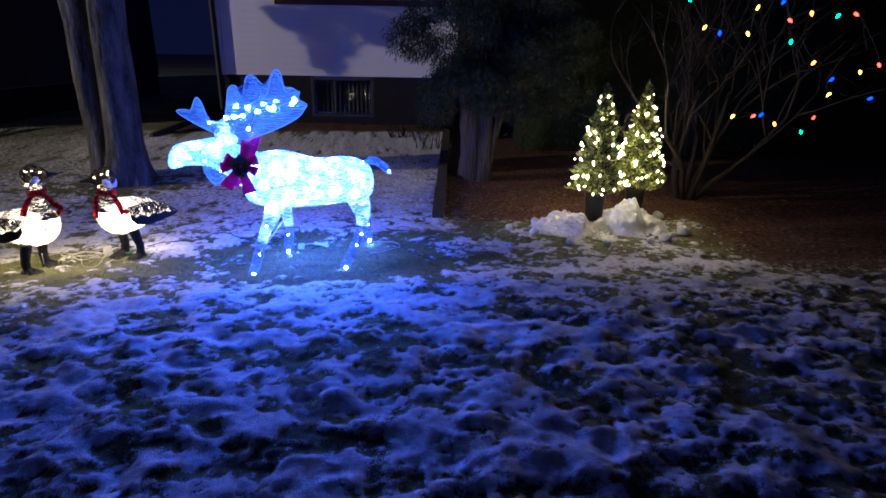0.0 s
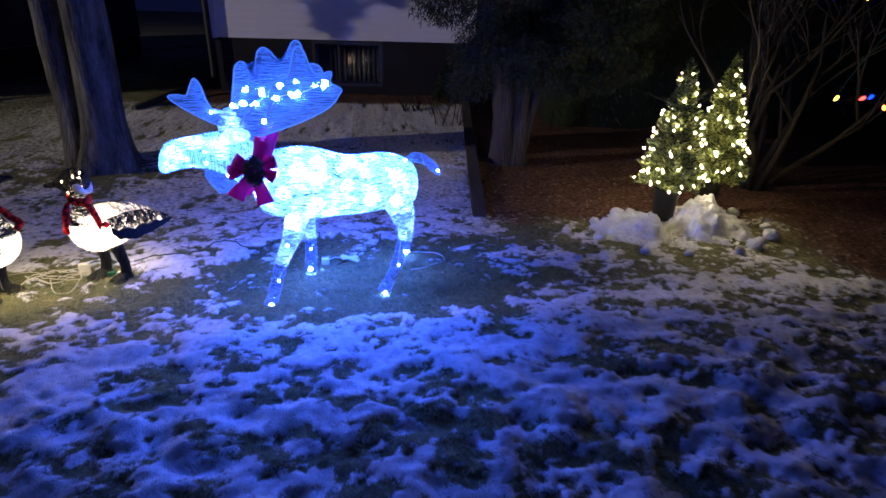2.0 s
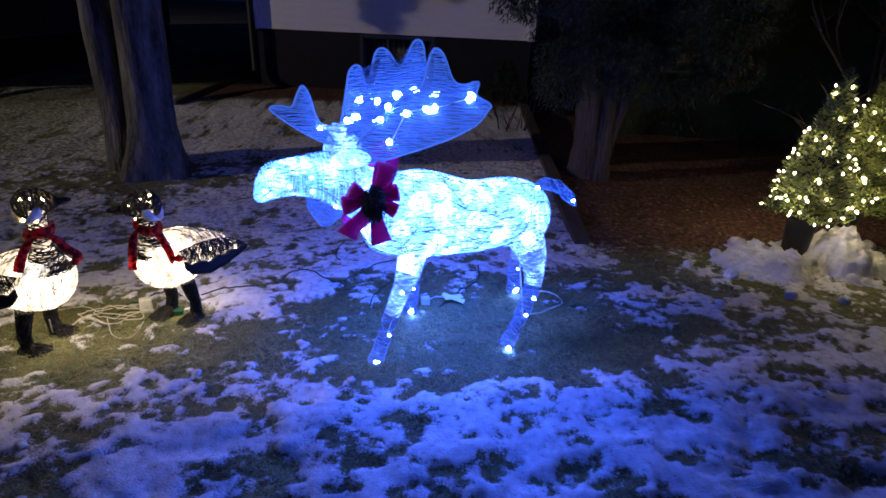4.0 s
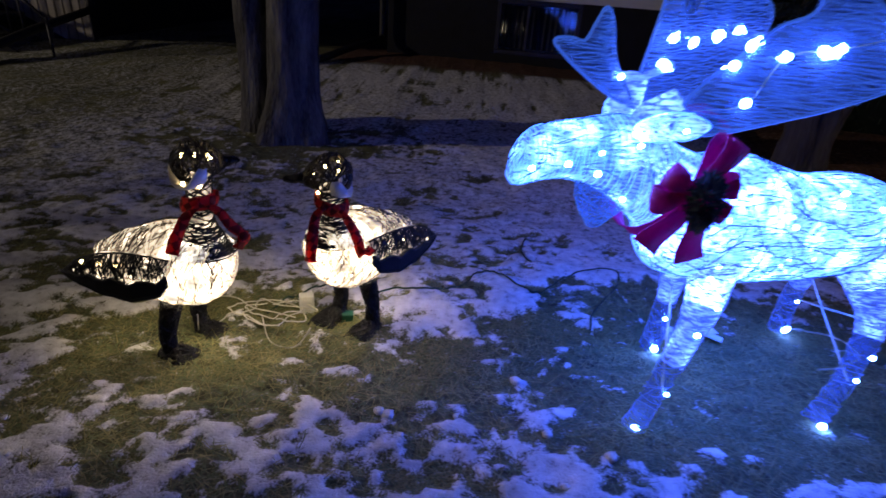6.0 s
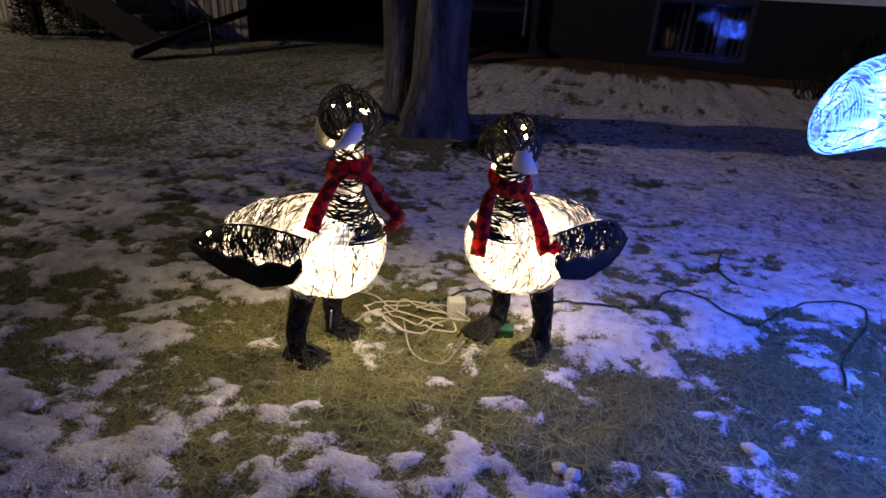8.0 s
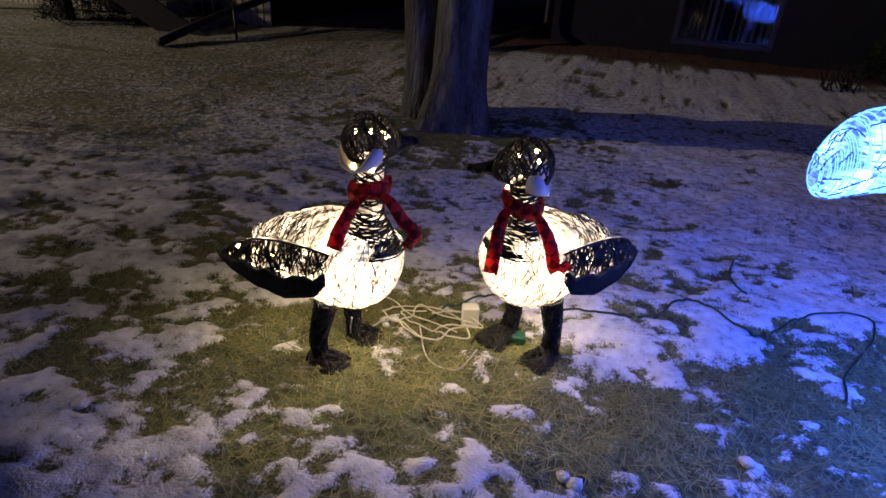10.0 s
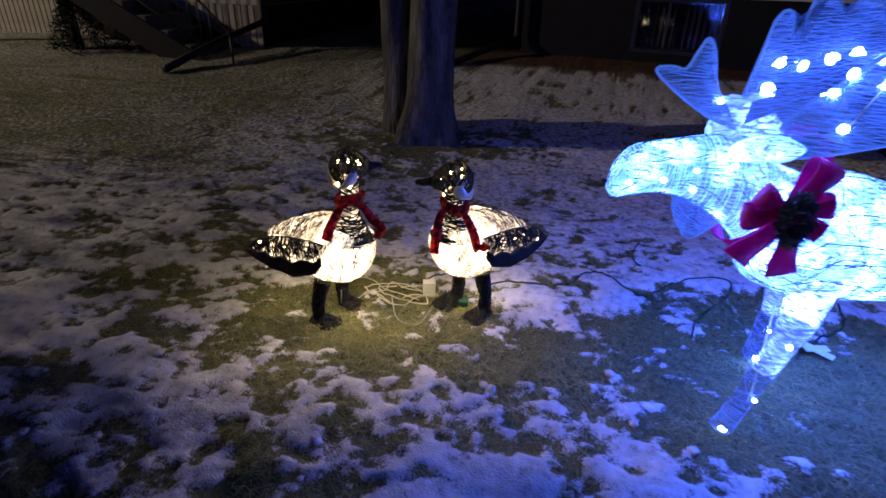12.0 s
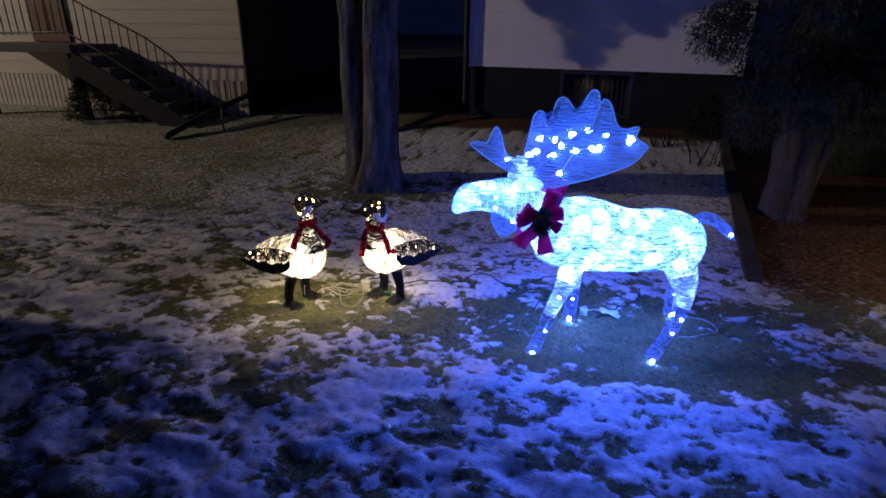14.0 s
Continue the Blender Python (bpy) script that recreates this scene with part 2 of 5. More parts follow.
def ground_material():
    m = bpy.data.materials.new("lawn_and_snow")
    m.use_nodes = True
    n, l = m.node_tree.nodes, m.node_tree.links
    b = n["Principled BSDF"]
    b.inputs["Roughness"].default_value = 0.85
    b.inputs["Specular IOR Level"].default_value = 0.25
    co = n.new("ShaderNodeTexCoord")

    def tex(scale, detail=5):
        t = n.new("ShaderNodeTexNoise")
        t.inputs["Scale"].default_value, t.inputs["Detail"].default_value = scale, detail
        l.new(co.outputs["Object"], t.inputs["Vector"])
        return t

    def ramp(src, a, b_, c1, c2):
        r = n.new("ShaderNodeValToRGB")
        r.color_ramp.elements[0].position, r.color_ramp.elements[1].position = a, b_
        r.color_ramp.elements[0].color, r.color_ramp.elements[1].color = (*c1, 1), (*c2, 1)
        l.new(src, r.inputs["Fac"])
        return r.outputs["Color"]

    def mixc(fac, a, b_):
        x = n.new("ShaderNodeMix")
        x.data_type = "RGBA"
        l.new(fac, x.inputs["Factor"])
        l.new(a, x.inputs["A"])
        l.new(b_, x.inputs["B"])
        return x.outputs["Result"]

    def attr(name):
        a = n.new("ShaderNodeAttribute")
        a.attribute_name = name
        return a.outputs["Fac"]

    fine, mid, big = tex(120), tex(28), tex(3.5)
    grass = mixc(ramp(big.outputs["Fac"], 0.35, 0.65, (0, 0, 0), (1, 1, 1)),
                 ramp(fine.outputs["Fac"], 0.3, 0.7, (0.036, 0.036, 0.018), (0.30, 0.29, 0.115)),
                 ramp(mid.outputs["Fac"], 0.3, 0.7, (0.022, 0.024, 0.016), (0.19, 0.20, 0.095)))
    mulch = ramp(mid.outputs["Fac"], 0.32, 0.68, (0.024, 0.013, 0.009), (0.16, 0.078, 0.045))
    snow = ramp(mid.outputs["Fac"], 0.25, 0.7, (0.52, 0.515, 0.52), (0.80, 0.80, 0.82))
    # snow edge frayed by fine grain
    f = n.new("ShaderNodeMath")
    f.operation = "MULTIPLY_ADD"
    f.inputs[1].default_value = 1.6
    l.new(fine.outputs["Fac"], f.inputs[0])
    l.new(attr("snow"), f.inputs[2])
    f2 = n.new("ShaderNodeMath")
    f2.operation = "MULTIPLY_ADD"
    f2.inputs[1].default_value = 1.5
    l.new(mid.outputs["Fac"], f2.inputs[0])
    l.new(f.outputs[0], f2.inputs[2])
    edge = n.new("ShaderNodeMapRange")
    edge.inputs["From Min"].default_value, edge.inputs["From Max"].default_value = 1.86, 2.34
    l.new(f2.outputs[0], edge.inputs["Value"])
    base = mixc(attr("mulch"), grass, mulch)
    l.new(mixc(edge.outputs["Result"], base, snow), b.inputs["Base Color"])
    bp = n.new("ShaderNodeBump")
    bp.inputs["Strength"].default_value, bp.inputs["Distance"].default_value = 0.7, 0.009
    s = n.new("ShaderNodeMath")
    s.operation = "MULTIPLY_ADD"
    s.inputs[1].default_value = 0.6
    l.new(mid.outputs["Fac"], s.inputs[0])
    l.new(fine.outputs["Fac"], s.inputs[2])
    l.new(s.outputs[0], bp.inputs["Height"])
    l.new(bp.outputs["Normal"], b.inputs["Normal"])
    return m


M_GROUND = ground_material()


# ---- building helpers ----
def thing(name, at, label, category, group="", kind="", turn=0.0):
    """An Empty at the thing's base; its parts are built round it."""
    ob = new(name)
    ob.empty_display_size = 0.1
    ob.matrix_basis = pose(*at, 0, 0, turn)
    return tagged(ob, label, category, group, kind)


def finish(name, bm, mats, smooth=True):
    bmesh.ops.recalc_face_normals(bm, faces=bm.faces)
    me = bpy.data.meshes.new(name)
    for f in bm.faces:
        f.smooth = smooth
    bm.to_mesh(me)
    bm.free()
    for m in mats if isinstance(mats, (list, tuple)) else [mats]:
        me.materials.append(m)
    return new(name, me)


def part(name, bm, mats, parent, label="", smooth=True):
    ob = finish(name, bm, mats, smooth)
    ob.parent = parent
    return tagged(ob, label)


def share(name, me, parent, m):
    ob = new(name, me)
    ob.parent = parent
    ob.matrix_basis = m
    return ob


def loft(bm, rings, seg=20, mat=0, cap=True):
    """Rings (centre, half-width vector, half-height vector) joined to a closed body."""
    rows = []
    for c, u, v in rings:
        c, u, v = Vector(c), Vector(u), Vector(v)
        rows.append([bm.verts.new(c + u * math.cos(2 * math.pi * k / seg) + v * math.sin(2 * math.pi * k / seg)) for k in range(seg)])
    for a, b in zip(rows, rows[1:]):
        for k in range(seg):
            bm.faces.new((a[k], a[(k + 1) % seg], b[(k + 1) % seg], b[k])).material_index = mat
    if cap:
        bm.faces.new(rows[0][::-1]).material_index = mat
        bm.faces.new(rows[-1]).material_index = mat
    return rows


def tube(bm, pts, radii, seg=6, mat=0, flat=1.0):
    """A tapered tube through points."""
    pts = [Vector(p) for p in pts]
    if not isinstance(radii, (list, tuple)):
        radii = [radii] * len(pts)
    d = (pts[1] - pts[0]).normalized()
    u = d.orthogonal().normalized()
    rings = []
    for i, p in enumerate(pts):
        d = (pts[min(i + 1, len(pts) - 1)] - pts[max(i - 1, 0)]).normalized()
        u = (u - d * u.dot(d)).normalized()
        rings.append((p, u * radii[i], d.cross(u) * radii[i] * flat))
    return loft(bm, rings, seg, mat)


def spline(ctrl, n=8):
    """Catmull-Rom through control tuples of any length."""
    c = [np.array(p, float) for p in ctrl]
    c = [2 * c[0] - c[1]] + c + [2 * c[-1] - c[-2]]
    out = []
    for i in range(1, len(c) - 2):
        for k in range(n):
            t = k / n
            out.append(0.5 * (2 * c[i] + (c[i + 1] - c[i - 1]) * t + (2 * c[i - 1] - 5 * c[i] + 4 * c[i + 1] - c[i + 2]) * t * t
                              + (3 * c[i] - c[i - 1] - 3 * c[i + 1] + c[i + 2]) * t ** 3))
    out.append(c[-2])
    return out


def box(bm, lo, hi, mat=0, bevel=0.0):
    xs = [(lo[0], hi[0]), (lo[1], hi[1]), (lo[2], hi[2])]
    v = [bm.verts.new((xs[0][i], xs[1][j], xs[2][k])) for i in (0, 1) for j in (0, 1) for k in (0, 1)]
    fs = [bm.faces.new([v[i] for i in f]) for f in ((0, 1, 3, 2), (4, 6, 7, 5), (0, 4, 5, 1), (2, 3, 7, 6), (0, 2, 6, 4), (1, 5, 7, 3))]
    for f in fs:
        f.material_index = mat
    if bevel:
        bmesh.ops.bevel(bm, geom=list({e for f in fs for e in f.edges}), offset=bevel, segments=2, affect="EDGES", profile=0.5)


def ball(bm, c, r, seg=8, mat=0, squash=1.0):
    rings = []
    for i in range(1, seg):
        a = math.pi * i / seg
        rings.append(((c[0], c[1], c[2] + r * squash * math.cos(a)), (r * math.sin(a), 0, 0), (0, r * math.sin(a), 0)))
    return loft(bm, rings, seg + 2, mat)


# value noise on arrays
def vnoise(x, y, seed=0):
    xi, yi = np.floor(x).astype(np.int64), np.floor(y).astype(np.int64)
    fx, fy = x - xi, y - yi
    fx, fy = fx * fx * (3 - 2 * fx), fy * fy * (3 - 2 * fy)

    def h(a, b):
        k = (a * 374761393 + b * 668265263 + seed * 974634777) & 0xFFFFFFFF
        k = ((k ^ (k >> 13)) * 1274126177) & 0xFFFFFFFF
        return ((k ^ (k >> 16)) & 0xFFFF) / 65535.0

    return (h(xi, yi) * (1 - fx) + h(xi + 1, yi) * fx) * (1 - fy) + (h(xi, yi + 1) * (1 - fx) + h(xi + 1, yi + 1) * fx) * fy


def fbm(x, y, octaves=4, seed=0):
    s, a, tot = 0, 1.0, 0
    for i in range(octaves):
        s, tot = s + a * vnoise(x, y, seed + i), tot + a
        x, y, a = x * 2.03 + 7.1, y * 2.03 + 3.7, a * 0.5
    return s / tot


def sstep(a, b, x):
    t = np.clip((x - a) / (b - a), 0, 1)
    return t * t * (3 - 2 * t)


# ---- ground ----
def edge_x(y):
    """The timber edging between the lawn and the planting bed."""
    return 0.18 + 0.155 * (y - 5.5)


def base_height(x, y):
    x, y = np.asarray(x, float), np.asarray(y, float)
    dip = -0.012 * np.clip(x + 1.0, 0, 5.0)
    rise = 0.056 * np.clip(y - 6.0, 0, 5.0)
    bed = sstep(0.0, 0.12, x - edge_x(y)) * sstep(5.3, 5.8, y)
    return dip * (1 - 0.6 * sstep(6, 9, y)) + rise * (1 - bed) + bed * rise * 0.25


def snow_amount(x, y):
    """Snow cover from 0 (bare) to 1; ragged patches, bare round the lit figures and under the trees."""
    n = 0.20 * fbm(x * 2.3, y * 3.2, 3, 11) + 0.36 * fbm(x * 6.4, y * 9.4, 3, 29) + 0.30 * fbm(x * 14.0, y * 19.0, 3, 31) + 0.14 * vnoise(x * 34.0, y * 40.0, 37)
    cover = 0.545 + 0.09 * sstep(5.2, 6.4, y) * sstep(0.8, 0.0, x - edge_x(y))
    geese = np.exp(-(((x + 2.68) / 0.78) ** 2 + ((y - 4.40) / 0.34) ** 2) ** 2)
    moose = np.exp(-(((x + 0.75) / 1.0) ** 2 + ((y - 4.44) / 0.62) ** 2) ** 2)
    tree = np.exp(-(((x + 3.4) / 0.80) ** 2 + ((y - 6.95) / 0.55) ** 2))
    front = np.exp(-(((x + 1.9) / 0.6) ** 2 + ((y - 4.0) / 0.30) ** 2))
    right = sstep(0.3, 2.6, x)
    cover = cover - 0.15 * geese - 0.22 * moose - 0.28 * tree - 0.03 * front - 0.05 * right * sstep(5.0, 2.0, y)
    cover = cover - 0.015 * sstep(3.4, 2.4, y)
    cover = cover - 0.4 * sstep(10.0, 10.9, y) * sstep(-6.0, -4.0, x)
    cover = cover - 0.035 * np.exp(-((x + 3.7) / 0.8) ** 2 - ((y - 3.6) / 0.7) ** 2)
    mixed = sstep(4.1, 4.9, y) * sstep(-0.1, 0.7, x) * (1 - sstep(5.2, 5.8, y))
    cover = cover - 0.10 * mixed
    thin = 1 - sstep(5.0, 6.2, y) * (0.22 + 0.44 * sstep(-3.2, -6.0, x) + 0.30 * (fbm(x * 1.3, y * 2.0, 3, 83) - 0.5))
    return np.clip((n - (1 - cover)) * 9.0 + 0.5, 0, 1) * thin


def mulch_amount(x, y):
    bed = sstep(-0.05, 0.1, x - edge_x(y) + 0.25 * (fbm(x * 2, y * 2, 3, 5) - 0.5)) * sstep(5.2, 5.7, y + 0.5 * (fbm(x * 1.7, y * 1.7, 3, 9) - 0.5))
    right = sstep(2.4, 3.0, x + 0.8 * (fbm(x, y, 3, 17) - 0.5)) * sstep(3.6, 4.3, y)
    strip = sstep(10.2, 10.6, y + 0.3 * (fbm(x * 2, y * 2, 3, 3) - 0.5)) * sstep(-4.2, -3.6, x)
    return np.clip(np.maximum(np.maximum(bed, right), strip), 0, 1)


def ground_z(x, y):
    x, y = np.asarray(x, float), np.asarray(y, float)
    s = snow_amount(x, y) * (1 - mulch_amount(x, y))
    return base_height(x, y) + 0.015 * s + 0.05 * (fbm(x * 1.5, y * 1.5, 3, 41) - 0.5) + (0.035 + 0.05 * sstep(4.0, 3.0, y)) * (fbm(x * 6, y * 8, 3, 43) - 0.5)


def gz(x, y):
    return float(ground_z(np.array([x]), np.array([y]))[0])


def build_ground():
    def axis(lo, hi, step, far, grow=1.25):
        a = list(np.arange(lo, hi, step))
        d, p = step, a[-1]
        while p < far:
            d *= grow
            p += d
            a.append(p)
        d, p = step, a[0]
        while p > -far:
            d *= grow
            p -= d
            a.insert(0, p)
        return np.array(a)

    xs, ys = axis(-5.6, 3.4, 0.017, 400), axis(1.0, 7.2, 0.017, 400, 1.10)
    gx, gy = np.meshgrid(xs, ys)
    x, y = gx.ravel(), gy.ravel()
    z = ground_z(x, y)
    sn = snow_amount(x, y) * (1 - 0.93 * mulch_amount(x, y))
    w, h = len(xs), len(ys)
    idx = np.arange(w * h).reshape(h, w)
    quads = np.stack([idx[:-1, :-1], idx[:-1, 1:], idx[1:, 1:], idx[1:, :-1]], -1).reshape(-1, 4)
    me = bpy.data.meshes.new("ground")
    me.vertices.add(len(x))
    me.vertices.foreach_set("co", np.stack([x, y, z], -1).ravel())
    me.loops.add(quads.size)
    me.loops.foreach_set("vertex_index", quads.ravel())
    me.polygons.add(len(quads))
    me.polygons.foreach_set("loop_start", np.arange(0, quads.size, 4))
    me.polygons.foreach_set("use_smooth", np.ones(len(quads), bool))
    me.update(calc_edges=True)
    for name, val in (("snow", sn), ("mulch", mulch_amount(x, y))):
        a = me.attributes.new(name, "FLOAT", "POINT")
        a.data.foreach_set("value", val.astype(np.float32))
    me.materials.append(M_GROUND)
    tagged(new("ground", me), "winter lawn of matted dead grass under patchy thawing snow", "ground", kind="structure")


build_ground()


def quads_object(name, centres, along, across, mats, pick=None):
    """Many small four-cornered blades in one mesh."""
    c, a, b = (np.asarray(v, float) for v in (centres, along, across))
    co = np.stack([c - a - b, c - a + b, c + a + b * 0.35, c + a - b * 0.35], 1).reshape(-1, 3)
    me = bpy.data.meshes.new(name)
    k = len(c)
    me.vertices.add(4 * k)
    me.vertices.foreach_set("co", co.ravel())
    me.loops.add(4 * k)
    me.loops.foreach_set("vertex_index", np.arange(4 * k))
    me.polygons.add(k)
    me.polygons.foreach_set("loop_start", np.arange(0, 4 * k, 4))
    if pick is not None:
        me.polygons.foreach_set("material_index", pick)
    me.update(calc_edges=True)
    for m in mats:
        me.materials.append(m)
    return new(name, me)


def build_grass():
    rng = np.random.default_rng(3)
    k = 120000
    x, y = rng.uniform(-4.8, 1.6, k), rng.uniform(2.3, 6.2, k)
    keep = (snow_amount(x, y) < rng.uniform(0.15, 0.6, k)) & (mulch_amount(x, y) < 0.5)
    x, y = x[keep], y[keep]
    k = len(x)
    z = ground_z(x, y)
    ang, tilt, ln = rng.uniform(0, 2 * np.pi, k), rng.uniform(0.02, 0.5, k) ** 1.2, rng.uniform(0.012, 0.036, k)
    a = np.stack([np.cos(ang) * np.cos(tilt), np.sin(ang) * np.cos(tilt), np.sin(tilt)], -1) * ln[:, None]
    b = np.stack([-np.sin(ang), np.cos(ang), 0 * ang], -1) * rng.uniform(0.0010, 0.0022, k)[:, None]
    c = np.stack([x, y, z + 0.004], -1) + a * np.array([0, 0, 1.0])
    m1 = material("dead_blade", (0.38, 0.35, 0.13), 0.8, (0.20, 0.19, 0.075), 3)
    m2 = material("olive_blade", (0.21, 0.25, 0.10), 0.8, (0.11, 0.14, 0.06), 3)
    ob = quads_object("grass", c, a, b, [m1, m2], (rng.uniform(0, 1, k) < 0.45).astype(np.int32))
    tagged(ob, "matted tan and olive grass blades flattened by snow", "grass", kind="stuff")


build_grass()


# ---- houses ----
def boards(parent, mat, x0, x1, y, z0, z1, step, name="clapboard"):
    """Lapped boards on a wall that faces -y, each a piece of its own on one shared mesh."""
    bm = bmesh.new()
    v = [bm.verts.new(p) for p in ((x0, 0, 0), (x1, 0, 0), (x1, -0.013, 0), (x0, -0.013, 0), (x0, 0, step), (x1, 0, step), (x1, -0.006, step), (x0, -0.006, step))]
    for f in ((0, 1, 2, 3), (3, 2, 6, 7), (7, 6, 5, 4), (0, 3, 7, 4), (1, 5, 6, 2), (0, 4, 5, 1)):
        bm.faces.new([v[i] for i in f])
    first = part(name, bm, mat, parent, smooth=False)
    z = z0
    first.matrix_basis = pose(0, y, z)
    while z + step < z1:
        z += step
        share(name, first.data, parent, pose(0, y, z))


def window(name, parent_label, x0, x1, y, z0, z1, curtain=True):
    w = thing(name, ((x0 + x1) / 2, y, z0), parent_label, "window", kind="structure")
    hw, h = (x1 - x0) / 2, z1 - z0
    for nm, lo, hi in (("frame_top", (-hw, -0.03, h - 0.06), (hw, 0.05, h)), ("frame_bottom", (-hw, -0.04, 0), (hw, 0.05, 0.06)),
                       ("frame_side", (-hw, -0.03, 0.06), (-hw + 0.06, 0.05, h - 0.06)), ("frame_side", (hw - 0.06, -0.03, 0.06), (hw, 0.05, h - 0.06)),
                       ("mullion", (-0.02 - hw * 0.25, -0.02, 0.06), (0.02 - hw * 0.25, 0.04, h - 0.06))):
        bm = bmesh.new()
        box(bm, lo, hi, bevel=0.006)
        part(nm, bm, M_FRAME, w, smooth=False)
    for a, b in ((-hw + 0.06, -0.02 - hw * 0.25), (0.02 - hw * 0.25, hw - 0.06)):
        bm = bmesh.new()
        box(bm, (a, 0.0, 0.06), (b, 0.008, h - 0.06))
        ob = part("pane", bm, M_GLASS, w, "dark reflecting glass", smooth=False)
        ob.visible_shadow = False
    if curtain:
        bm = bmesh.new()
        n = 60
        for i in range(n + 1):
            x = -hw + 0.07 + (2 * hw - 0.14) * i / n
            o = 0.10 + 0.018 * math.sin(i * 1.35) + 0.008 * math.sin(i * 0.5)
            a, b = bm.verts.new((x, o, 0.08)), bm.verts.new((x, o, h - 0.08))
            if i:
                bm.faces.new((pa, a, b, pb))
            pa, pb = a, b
        part("curtain", bm, M_CURTAIN, w, "pleated curtain darkened to the dim room behind it")
    return w


HX0, HX1, HY = -3.28, 1.24, 11.4
TURNED = pose(-1.0, 11.4, 0, 0, 0, -7.5) @ pose(1.0, -11.4, 0)
white_house = thing("white_house", (0, 0, 0), "white clapboard house on a dark foundation", "house", kind="structure")
white_house.matrix_basis = TURNED


def build_white_house():
    h = white_house
    wx0, wx1, wz0, wz1 = -1.58, -0.36, 0.40, 1.16
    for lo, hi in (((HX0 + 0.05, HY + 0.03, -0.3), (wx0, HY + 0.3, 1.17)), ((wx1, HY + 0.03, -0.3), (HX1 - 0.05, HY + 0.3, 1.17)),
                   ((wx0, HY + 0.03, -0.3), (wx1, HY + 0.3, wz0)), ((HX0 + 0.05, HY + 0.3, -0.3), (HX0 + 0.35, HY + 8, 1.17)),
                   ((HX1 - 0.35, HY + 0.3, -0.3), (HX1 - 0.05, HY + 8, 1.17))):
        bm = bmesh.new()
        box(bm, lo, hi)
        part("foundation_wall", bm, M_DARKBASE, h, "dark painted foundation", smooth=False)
    bm = bmesh.new()
    box(bm, (HX0, HY + 0.02, 1.17), (HX1, HY + 8, 5.4))
    part("wall", bm, M_SIDING, h, smooth=False)
    bm = bmesh.new()
    box(bm, (wx0, HY + 0.32, 0.2), (wx1, HY + 0.34, 1.17))
    part("window_recess", bm, M_SIDING, h, smooth=False)
    bm = bmesh.new()
    v = [bm.verts.new(p) for p in ((HX0 - 0.4, HY - 0.5, 5.3), (HX1 + 0.4, HY - 0.5, 5.3), (HX1 + 0.4, HY + 4, 7.2), (HX0 - 0.4, HY + 4, 7.2),
                                   (HX1 + 0.4, HY + 8.5, 5.3), (HX0 - 0.4, HY + 8.5, 5.3))]
    for f in ((0, 1, 2, 3), (3, 2, 4, 5), (0, 3, 5), (1, 4, 2), (0, 5, 4, 1)):
        bm.faces.new([v[i] for i in f])
    part("roof", bm, M_ROOF, h, smooth=False)
    for x in (HX0, HX1 - 0.1):
        bm = bmesh.new()
        box(bm, (x - 0.012, HY - 0.035, 1.16), (x + 0.1, HY + 0.02, 5.3), bevel=0.004)
        part("corner_board", bm, M_TRIM, h, "white corner trim", smooth=False)
    bm = bmesh.new()
    box(bm, (-2.14, HY - 0.06, 2.42), (0.95, HY + 0.019, 2.52), bevel=0.006)
    part("sill_board", bm, M_REDTRIM, h, "dark red sill board under the upper window", smooth=False)
    boards(h, M_SIDING, HX0 + 0.089, HX1 - 0.102, HY + 0.018, 1.17, 5.2, 0.115)
    w = window("window_1", "dark framed basement window with a darkened curtain behind reflecting glass", wx0 + 0.002, wx1 - 0.002, HY + 0.06, wz0 + 0.002, wz1)
    w.matrix_basis = TURNED @ w.matrix_basis


build_white_house()

LX, LY = -7.05, 10.5
cream_house = thing("cream_house", (0, 0, 0), "cream clapboard house with ribbed skirting and entry steps", "house", kind="structure")


